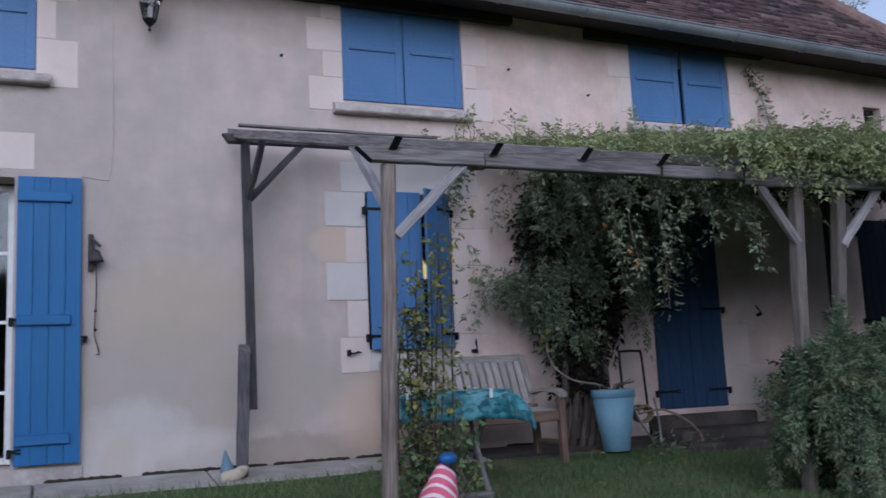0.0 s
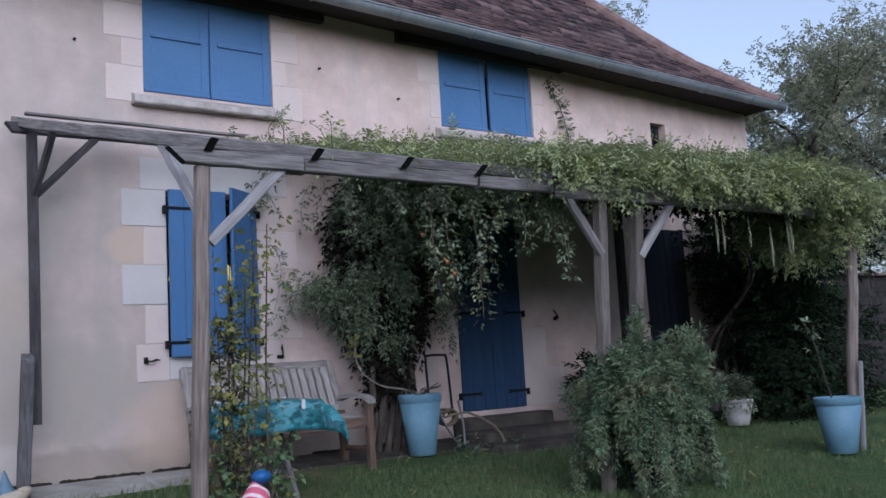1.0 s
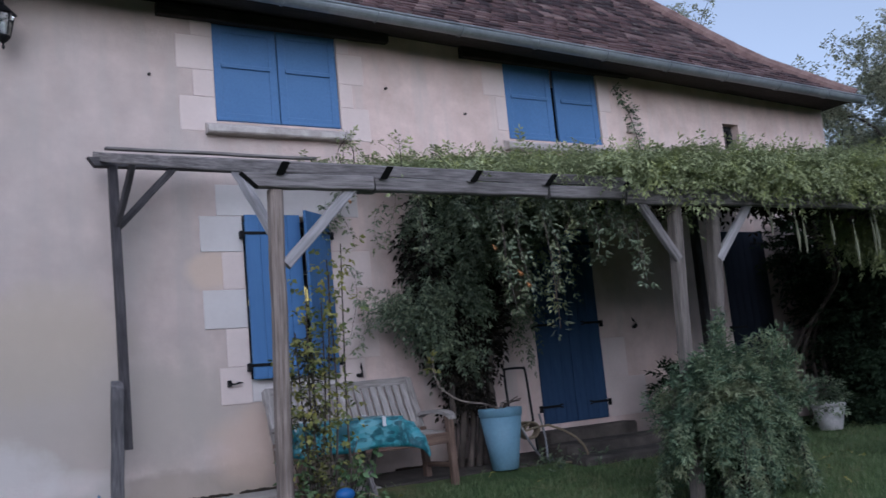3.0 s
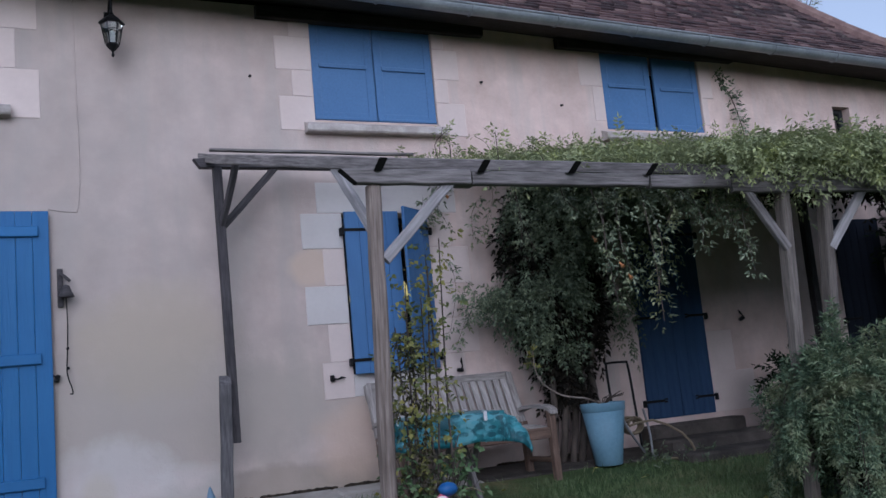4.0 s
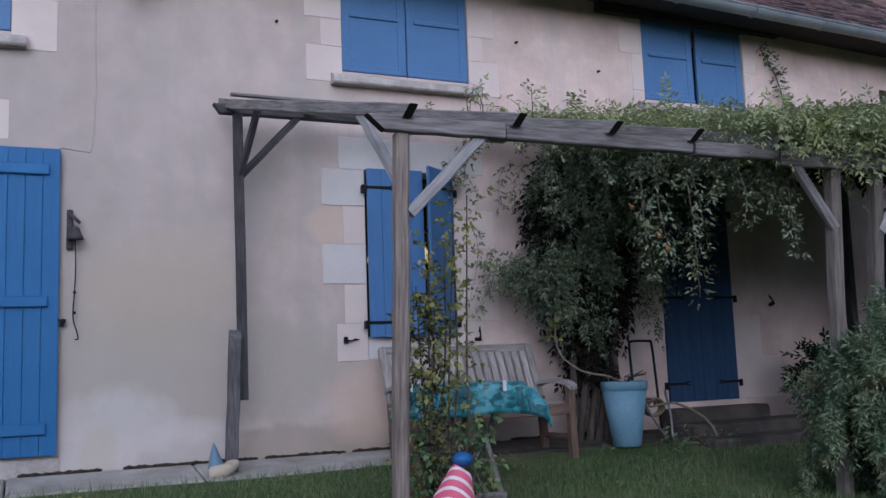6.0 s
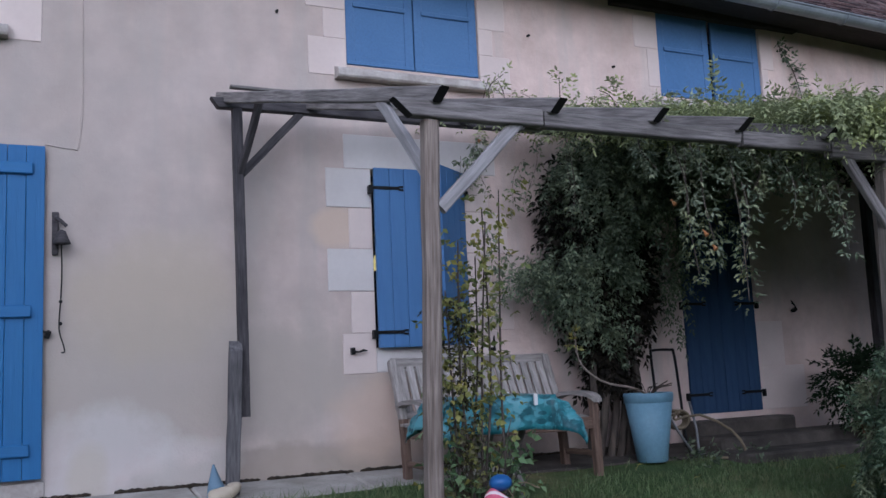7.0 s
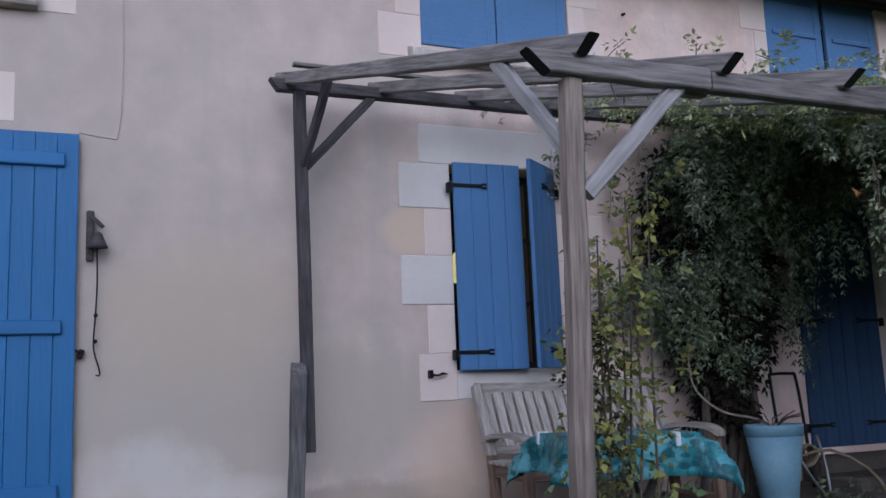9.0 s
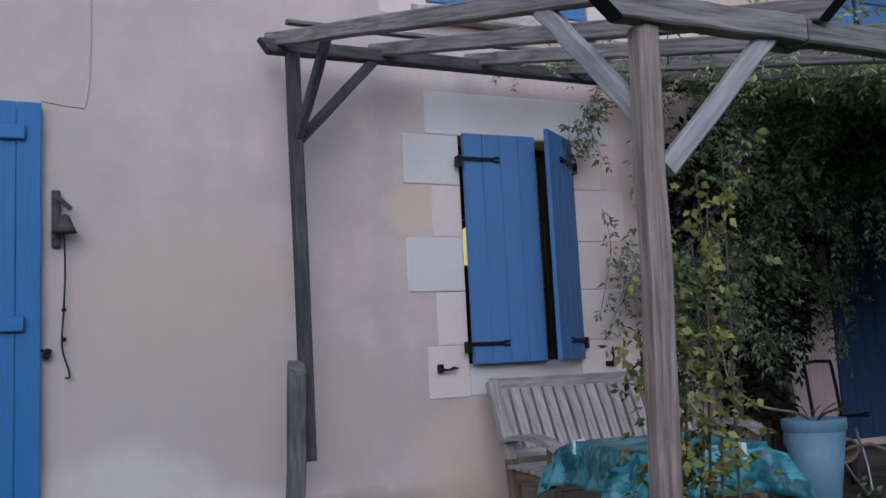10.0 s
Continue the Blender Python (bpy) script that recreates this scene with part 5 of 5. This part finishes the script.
pp = thing("potted_sapling", (6.61, -2.94, 0.12), "thin leaning sapling with few leaves in the blue pot", "plant")
bm = bmesh.new()
pts = bent([(6.56, -2.94, 0.17), (6.47, -2.93, 0.45), (6.39, -2.92, 0.72), (6.30, -2.9, 0.86)], 5)
tube(bm, pts, [0.008 - 0.004 * i / (len(pts) - 1) for i in range(len(pts))], 6)
part("stem", bm, BARK, pp, smooth=True)
A = np.array(pts[-8:] + pts[-4:])
foliage("leaves", pp, CLIMBER, [leaves(A, nr.normal(0, 1, (len(A), 3)), 0.07, 1, 0.06, 0.03, nr)])
pp = thing("potted_shrub", (6.42, -0.75, 0.05), "dark green leafy shrub in a terracotta pot", "plant")
P, D = blob(nr, 420, (6.32, -0.75, 0.42), (0.40, 0.32, 0.30), 0.2)
foliage("leaves", pp, DARKLEAF, [leaves(P, D, 0.12, 3, 0.06, 0.025, nr)])
pp = thing("potted_evergreen", (7.72, -1.14, 0.0), "small drooping dark plant in the off-white pot", "plant")
P, D = blob(nr, 110, (7.68, -1.14, 0.22), (0.24, 0.2, 0.16), 0.2)
foliage("leaves", pp, CLIMBER, [leaves(P, D, 0.12, 3, 0.06, 0.02, nr)])

# ---------------------------------------------------------------- arching bush
BX, BY = 4.45, -2.93
bush = thing("arching_bush", (BX, BY, ground_z(BY)), "blue-green arching bush with drooping sprays on the lawn", "shrub")
sets, tips = [], []
bm = bmesh.new()
g = ground_z(BY)
for k in range(640):
    if k % 8 == 0:
        # a new tuft
        aim = nr.uniform(0, 2 * math.pi)
        far = 0.50 * nr.random() ** 0.62 * (1 + 0.12 * math.sin(3 * aim + 1)) * (1.25 if k % 32 == 0 else 1)
        crest = 0.84 - 0.22 * far + nr.normal(0, 0.06) + (0.07 if k % 32 == 0 else 0)
        droop = nr.normal(-0.02, 0.13)
    a = aim + nr.normal(0, 0.10) / (0.3 + far)
    reach = max(0.03, far + nr.normal(0, 0.035))
    peak = crest + nr.normal(0, 0.03)
    ca, sa = math.cos(a), math.sin(a) * 0.62
    end = g + max(0.06, peak * (0.86 - 0.56 * (reach / 0.5) ** 1.4) + droop + nr.normal(0, 0.04))
    if (k // 8) % 3 == 0:
        end += 0.22 + 0.3 * reach
    pts = bent([(BX + 0.06 * ca, BY + 0.06 * sa, g - 0.02), (BX + reach * 0.35 * ca, BY + reach * 0.35 * sa, g + peak * 0.72), (BX + reach * 0.72 * ca, BY + reach * 0.72 * sa, g + peak * 0.92), (BX + reach * ca, BY + reach * sa, (end + g + peak * 0.8) / 2), (BX + reach * 1.12 * ca, BY + reach * 1.12 * sa, end)], 9)
    if k % 3 == 0:
        tube(bm, pts, [0.005 - 0.003 * i / (len(pts) - 1) for i in range(len(pts))], 4)
    line = np.array(pts[8:])
    run = np.gradient(line, axis=0)
    A = np.concatenate([line, line + run * 0.5])
    T = np.concatenate([run, run]) + nr.normal(0, 0.014, (2 * len(line), 3))
    late = np.tile(np.arange(len(line)) > 0.62 * len(line), 2) & (nr.random() < 0.5)
    for bag, pick in ((sets, ~late), (tips, late)):
        if pick.any():
            bag.append(leaves(A[pick], T[pick], 0.045, 1, 0.040, 0.012, nr, 0.1))
tagged(part("twig", bm, BARK, bush), kind="stuff")
# dark leaves fill the bush's core, its shade painted in
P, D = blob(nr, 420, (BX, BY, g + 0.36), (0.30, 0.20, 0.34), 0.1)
foliage("inner_leaves", bush, DARKLEAF, [leaves(P, D + np.array([0, 0, -0.5]), 0.12, 3, 0.05, 0.02, nr, 0.3)], "inner leaves with shade put into their dark colour")
foliage("leaves", bush, BUSHLEAF, sets)
foliage("tip_leaves", bush, TIPLEAF, tips, "pale young leaves at the ends of the sprays")
stake = beam("garden_stake", (6.94, -2.92, ground_z(-2.9) - 0.05), (7.07, -2.90, 0.51), 0.035, 0.03, SILVERED)
tagged(stake, "pale grey wooden stake leaning beside the pergola post", "stake")

# evergreen against the far end of the wall, deep shade in its leaf colour, with low plants
ever = thing("evergreen_shrub", (9.3, -0.6, ground_z(-0.6)), "evergreen thicket at the wall's end, shade put into its dark leaves", "shrub")
sets = []
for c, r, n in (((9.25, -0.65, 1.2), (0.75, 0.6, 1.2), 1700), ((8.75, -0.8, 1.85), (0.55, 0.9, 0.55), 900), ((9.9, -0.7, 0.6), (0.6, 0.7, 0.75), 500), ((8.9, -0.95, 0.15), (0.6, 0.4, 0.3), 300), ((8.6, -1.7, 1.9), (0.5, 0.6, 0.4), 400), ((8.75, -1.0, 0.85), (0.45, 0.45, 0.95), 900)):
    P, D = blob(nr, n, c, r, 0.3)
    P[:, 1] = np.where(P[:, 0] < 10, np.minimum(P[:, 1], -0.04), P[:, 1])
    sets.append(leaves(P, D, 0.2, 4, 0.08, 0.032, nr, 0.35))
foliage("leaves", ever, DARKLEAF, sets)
bm = bmesh.new()
for k in range(5):
    tube(bm, bent([(9.0 + .2 * k, -0.7, ground_z(-.7) - .02), (8.9 + .25 * k, -0.75, 0.6), (9.0 + .3 * k, -0.8, 1.5)], 4), 0.025, 6)
part("stem", bm, BARK, ever)
herb = thing("border_plants", (8.6, -1.2, ground_z(-1.2)), "low leafy plants in the shade under the pergola", "plants", kind="stuff")
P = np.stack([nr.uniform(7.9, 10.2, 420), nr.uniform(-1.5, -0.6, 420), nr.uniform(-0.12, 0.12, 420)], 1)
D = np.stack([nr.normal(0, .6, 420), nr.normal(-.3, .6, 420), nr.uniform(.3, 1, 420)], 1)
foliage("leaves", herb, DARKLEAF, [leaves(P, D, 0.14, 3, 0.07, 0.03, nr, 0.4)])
P = np.stack([nr.uniform(4.4, 5.1, 60), nr.uniform(-1.0, -0.5, 60), nr.uniform(-0.12, -0.02, 60)], 1)
weeds = thing("weeds", (4.7, -0.75, ground_z(-.75)), "small weeds and dry leaves beside the steps", "weeds", kind="stuff")
foliage("leaves", weeds, CLIMBER, [leaves(P, nr.normal(0, 1, (60, 3)) + np.array([0, 0, .6]), 0.09, 2, 0.05, 0.025, nr)])

# ---------------------------------------------------------------- hose trolley behind the blue pot
tro = thing("hose_trolley", (4.6, -0.35, ground_z(-0.35)), "steel tube hose trolley with a beige hose beside the door", "hose trolley")
bm = bmesh.new()
tube(bm, bent([(4.44, -0.38, 0.1), (4.44, -0.36, 0.45), (4.47, -0.30, 0.74), (4.5, -0.29, 0.77), (4.67, -0.29, 0.77), (4.70, -0.30, 0.74), (4.68, -0.36, 0.45), (4.68, -0.40, 0.0)], 5), 0.011, 8)
part("handle", bm, IRON, tro, "black tubular handle", smooth=True)
bm = bmesh.new()
tube(bm, bent([(4.44, -0.46, 0.35), (4.5, -0.52, 0.15), (4.62, -0.56, -0.04), (4.72, -0.55, -0.04)], 5), 0.010, 8)
tube(bm, bent([(4.72, -0.42, 0.35), (4.70, -0.5, 0.15), (4.66, -0.56, -0.04)], 5), 0.010, 8)
part("frame", bm, CHROME, tro, smooth=True)
bm = bmesh.new()
loop = []
for i in range(70):
    a = i * 0.5
    loop.append((4.58 + 0.07 * math.cos(a), -0.36 - 0.14 * (i % 14) / 14, 0.22 + 0.07 * math.sin(a)))
loop += [(4.75, -0.5, 0.25), (4.95, -0.62, 0.12), (4.98, -0.72, -0.02), (4.85, -0.8, ground_z(-0.8) + 0.02), (4.7, -0.75, ground_z(-0.75) + 0.02)]
tube(bm, bent(loop, 2), 0.011, 6)
part("hose", bm, HOSE, tro, "coiled beige hose", smooth=True)

# ---------------------------------------------------------------- lantern, hooks, nails, bell
lan = thing("wall_lantern", (0.47, -0.2, 3.5), "black hanging wall lantern with clear glass panes", "lantern")
bm = bmesh.new()
tube(bm, bent([(0.47, 0.0, 3.72), (0.47, -0.12, 3.82), (0.47, -0.22, 3.84), (0.47, -0.25, 3.76), (0.47, -0.25, 3.69)], 6), 0.009, 8)
box(0.44, 0.50, -0.012, 0.0, 3.62, 3.80, 0.004, bm)
part("bracket", bm, IRON, lan)
m0 = Matrix.Translation((0.47, -0.25, 0))
part("cap", lathe([(0.082, 3.60), (0.098, 3.605), (0.088, 3.622), (0.05, 3.655), (0.022, 3.675), (0.012, 3.70)], 6), IRON, lan, "", m0)
part("base", lathe([(0.004, 3.345), (0.012, 3.36), (0.006, 3.385), (0.03, 3.41), (0.05, 3.435), (0.048, 3.447)], 6), IRON, lan, "", m0)
part("glass", lathe([(0.044, 3.449), (0.074, 3.598)], 6), GLASS, lan, "clear glass body", m0)
for k in range(6):
    a = k * math.pi / 3
    bm = bmesh.new()
    tube(bm, [(0.049 * math.cos(a), 0.049 * math.sin(a), 3.445), (0.079 * math.cos(a), 0.079 * math.sin(a), 3.602)], 0.0045, 5)
    part("bar", bm, IRON, lan, "", m0)
part("candle", lathe([(0.018, 3.45), (0.018, 3.53), (0.012, 3.545)], 12), WHITECLIP, lan, "white candle tube", m0)


def shutter_stop(x, z, turn):
    s = thing("shutter_stop", (x, -0.03, z), "small black iron shutter stop on the wall", "shutter stop", "shutter stops")
    m = Matrix.Translation((x, -0.03, z)) @ pose(0, 0, 0, 0, turn, 0)
    part("pin", box(-0.014, 0.014, -0.012, 0.03, -0.02, 0.03, 0.004), IRON, s, "", m)
    bm = bmesh.new()
    tube(bm, [(0.0, -0.014, 0), (0.04, -0.016, -0.004), (0.07, -0.016, 0.006), (0.105, -0.014, 0.004)], [0.009, 0.006, 0.010, 0.003], 7)
    part("catch", bm, IRON, s, "", m)


for a in ((2.05, 0.845, 0), (3.19, 0.83, -85), (0.03, 1.02, 200), (6.35, 1.10, -120)):
    shutter_stop(*a)
for x, z in ((1.548, 3.35), (3.68, 3.415), (4.523, 3.235)):
    bm = bmesh.new()
    tube(bm, [(x, 0.0, z), (x, -0.03, z - 0.004)], [0.012, 0.010], 7)
    tagged(part("wall_nail", bm, IRON), "short rusty iron pin in the wall", "nail", "wall pins")
bell = thing("door_bell", (0.075, -0.05, 1.65), "rusty iron hanging bell with a pull chain beside the door", "bell")
bm = bmesh.new()
box(0.045, 0.085, -0.03, 0.0, 1.52, 1.80, 0.006, bm)
tube(bm, bent([(0.065, -0.03, 1.76), (0.09, -0.06, 1.74), (0.13, -0.07, 1.70)], 4), 0.012, 7)
part("bracket", bm, OLDWOOD, bell, "rusty bracket")
part("cup", lathe([(0.058, 1.585), (0.05, 1.60), (0.034, 1.64), (0.024, 1.665), (0.006, 1.675)], 16), OLDWOOD, bell, "rusty bell", Matrix.Translation((0.10, -0.08, 0)), True)
bm = bmesh.new()
tube(bm, bent([(0.10, -0.06, 1.58), (0.105, -0.05, 1.4), (0.10, -0.04, 1.23), (0.092, -0.04, 1.05), (0.12, -0.04, 0.94), (0.125, -0.04, 0.90), (0.105, -0.04, 0.90)], 5), 0.0045, 6)
chain = part("pull_chain", bm, IRON, bell, "thin dark chain")
for z in (1.22, 1.08):
    bm = bmesh.new()
    bmesh.ops.create_icosphere(bm, subdivisions=2, radius=0.012, matrix=Matrix.Translation((0.10, -0.045, z)))
    part("knob", bm, IRON, chain)
# surface cable with its bend above the door shutter
cab = thing("wall_cable", (0.2, 0, 3), "thin plastered-over cable running down the wall", "cable")
bm = bmesh.new()
tube(bm, bent([(0.215, -0.002, 3.9), (0.22, -0.002, 3.2), (0.225, -0.002, 2.6), (0.205, -0.002, 2.26), (0.16, -0.002, 2.225), (0.0, -0.002, 2.245)], 6), 0.0055, 6)
part("run", bm, PLASTER, cab)

# ---------------------------------------------------------------- ornaments
sn = bmesh.new()
tube(sn, bent([(1.0, -0.40, -0.04), (0.985, -0.41, 0.03), (0.975, -0.42, 0.1), (0.97, -0.42, 0.165)], 4), [0.072 - 0.068 * i / 12 for i in range(13)], 14)
ob = part("garden_ornament", sn, SNAILSHELL, smooth=True)
tagged(ob, "small blue striped cone-shaped clay ornament on the paving", "ornament")
sn = bmesh.new()
tube(sn, bent([(0.93, -0.46, -0.035), (1.02, -0.47, -0.02), (1.08, -0.47, 0.01), (1.085, -0.47, 0.05)], 4), [0.03, 0.045, 0.05, 0.05, 0.05, 0.046, 0.044, 0.04, 0.04, 0.045, 0.045, 0.04, 0.02], 12)
ob = part("clay_snail", sn, SNAILSKIN, smooth=True)
tagged(ob, "cream clay snail body beneath the blue cone", "ornament")
g = -0.33
bm = bmesh.new()
tube(bm, bent([(1.66, -2.76, ground_z(-2.76)), (1.66, -2.76, g + 0.24), (1.69, -2.76, g + 0.36), (1.72, -2.75, g + 0.45), (1.73, -2.75, g + 0.47)], 4), [0.10, 0.115, 0.12, 0.122, 0.12, 0.115, 0.11, 0.1, 0.09, 0.08, 0.07, 0.062, 0.055, 0.05, 0.045, 0.04, 0.03], 18)
ob = part("striped_ornament", bm, STRIPES, smooth=True)
tagged(ob, "pink and white striped garden ornament at the post's foot", "ornament")
bm = bmesh.new()
bmesh.ops.create_uvsphere(bm, u_segments=20, v_segments=12, radius=0.045, matrix=Matrix.Translation((1.74, -2.74, g + 0.51)) @ Matrix.Diagonal((1.15, 1, 0.8, 1)))
ob = part("blue_ball", bm, BALLBLUE, smooth=True)
tagged(ob, "small blue glazed ball resting on the striped ornament", "ornament")

# lamp inside the lower window
lamp = thing("pendant_lamp", (2.9, 1.1, 2.6), "warm yellow glowing pendant lamp inside the room", "lamp")
part("shade", lathe([(0.30, 1.60), (0.29, 1.66), (0.2, 1.80), (0.08, 1.88)], 24), LAMPGLOW, lamp, "", Matrix.Translation((2.95, 1.1, 0)), True)
bm = bmesh.new()
tube(bm, [(2.95, 1.1, 1.88), (2.95, 1.1, 2.6)], 0.006, 6)
part("cord", bm, IRON, lamp)

# ---------------------------------------------------------------- garden wall and trees beyond
gw = thing("garden_wall", (14, 0.6, 0), "old brown rubble garden wall with a tile coping", "wall", kind="structure")
part("core", box(XR + 0.004, 26, 0.428, 0.75, -0.3, 1.62), RUBBLE, gw)
rng = random.Random(9)
z, n_st = -0.15, 0
while z < 1.6:
    h = rng.uniform(0.1, 0.17)
    x = XR + 0.03
    while x < 14.5:
        w = rng.uniform(0.12, 0.3)
        part("stone", box(x, x + w - 0.008, 0.41 + rng.uniform(0, 0.03), 0.5, z + rng.uniform(-0.012, 0.012), min(z + h - 0.006 + rng.uniform(-0.012, 0.012), 1.62), 0.02), RUBBLE, gw)
        x += w
    z += h
for i in range(60):
    x = XR + 0.05 + i * 0.2
    part("coping_tile", box(x, x + 0.19, 0.34, 0.86, 1.625 + rng.uniform(0, 0.012), 1.665 + rng.uniform(0, 0.012), 0.006), TILE, gw)


def make_tree(at, height, spread, seed, n_leaf, label, leaf=0.085, first=0.25):
    rg = random.Random(seed)
    nt = np.random.default_rng(seed)
    t = thing("tree", at, label, "tree", "trees beyond the garden")
    bm = bmesh.new()
    tips = []

    def limb(p, d, length, r, depth):
        pts, q, dd = [p], p.copy(), d.copy()
        for i in range(5):
            dd = (dd + Vector((rg.gauss(0, .16), rg.gauss(0, .16), rg.gauss(0.03, .12)))).normalized()
            q = q + dd * length / 5
            pts.append(q.copy())
        tube(bm, pts, [r * (1 - 0.55 * i / 5) for i in range(6)], 7 if depth < 2 else 5)
        if depth >= 2:
            tips.extend(pts[1:])
        if depth < 4:
            for k in range(4 if depth < 2 else 3):
                s = rg.uniform(0.35, 1.0) if depth else rg.uniform(first, 1.0)
                a = pts[min(5, int(s * 5))]
                nd = (dd * 0.5 + Vector((rg.gauss(0, 1) * spread, rg.gauss(0, 1) * spread, rg.uniform(-0.1, 0.7)))).normalized()
                limb(a, nd, length * rg.uniform(0.52, 0.72), r * 0.5, depth + 1)
    limb(Vector(at) - Vector((0, 0, 0.1)), Vector((0, 0, 1)), height * 0.52, height * 0.014, 0)
    part("trunk", bm, BRANCH, t, "grey-brown trunk with bare limbs", smooth=True)
    A = np.array(tips)
    A = A[nt.integers(0, len(A), n_leaf)] + nt.normal(0, 0.16, (n_leaf, 3))
    D = nt.normal(0, 1, (n_leaf, 3)) + np.array([0, 0, -0.2])
    foliage("crown", t, TREELEAF, [leaves(A, D, 0.30, 3, leaf, leaf * 0.55, nt, 0.35)], "airy grey-green crown with gaps")


gz0 = -0.06
scrub = thing("garden_shrubs", (15, 3, gz0), "loose green shrubs growing up behind the garden wall", "shrubs", kind="stuff")
sets = []
for c, r, n in (((12.6, 2.4, 1.5), (1.4, 0.9, 1.6), 900), ((15.0, 2.6, 1.8), (1.5, 1.0, 1.9), 1100), ((17.5, 3.4, 1.6), (1.5, 1.0, 1.8), 900), ((20.0, 2.4, 2.0), (1.8, 1.2, 2.2), 1000)):
    P, D = blob(nr, n, c, r, 0.4)
    sets.append(leaves(P, D, 0.3, 3, 0.10, 0.05, nr, 0.35))
foliage("leaves", scrub, TREELEAF, sets)
make_tree((22.8, 4.0, gz0), 12.0, 0.85, 21, 14000, "large airy grey-green tree behind the garden wall", 0.085, 0.12)
make_tree((26.5, 9.5, gz0), 10.5, 0.8, 34, 7000, "airy green tree behind the house end", 0.10)
make_tree((25.5, 2.0, gz0), 12.0, 0.8, 47, 8000, "tall green tree beyond the garden wall", 0.10)
make_tree((21.6, 14.0, gz0), 17.5, 0.5, 55, 6000, "tall tree rising behind the roof", 0.11)
make_tree((23.4, 9.6, gz0), 9.6, 0.8, 61, 8000, "smaller green tree behind the house corner", 0.09)

# ---------------------------------------------------------------- grass blades
ng = np.random.default_rng(77)
n = 120000
x = ng.uniform(-1.2, 10.5, n)
y = -0.57 - 4.2 * ng.random(n) ** 0.8
far = (y < -0.57) & ~((x > 4.7) & (x < 6.65) & (y > -1.0)) & (x > -1.2)
bare = np.array([noise.noise(Vector((a * 0.9, b * 0.9, 0))) for a, b in zip(x, y)])
keep = far & (ng.random(n) > np.clip(bare * 2.4, 0, 0.9))
x, y = x[keep], y[keep]
n = len(x)
d = np.clip(-y - 0.5, 0, 7)
g = -0.06 - 0.09 * np.minimum(d, 1.2) - 0.03 * np.clip(d - 1.2, 0, 1.3) - 0.16 * np.clip(d - 2.5, 0, 4.5)
h = ng.uniform(0.02, 0.055, n) * (1 + 0.6 * (y > -0.75))
a = ng.uniform(0, 6.28, n)
w = 0.0035
lean = ng.normal(0, 0.5, (n, 2)) * h[:, None]
v = np.stack([np.stack([x - w * np.cos(a), y - w * np.sin(a), g - 0.01], 1), np.stack([x + w * np.cos(a), y + w * np.sin(a), g - 0.01], 1), np.stack([x + lean[:, 0], y + lean[:, 1], g + h], 1)], 1).reshape(-1, 3)
grass = new("grass", raw_mesh("grass", v, np.arange(3 * n).reshape(-1, 3), BLADES))
tagged(grass, "short green lawn grass with thin dry patches", "grass", kind="stuff")
# fallen leaves
P = np.stack([ng.uniform(0, 8, 70), ng.uniform(-4.5, -0.8, 70), np.zeros(70)], 1)
P[:, 2] = [ground_z(q) + 0.03 for q in P[:, 1]]
lit = thing("fallen_leaves", (4, -2.5, ground_z(-2.5)), "scattered pale fallen leaves on the lawn", "leaves", kind="stuff")
foliage("litter", lit, ROSE, [leaves(P, ng.normal(0, 1, (70, 3)) * np.array([1, 1, 0.1]), 0.03, 1, 0.05, 0.03, ng, 0.05)])
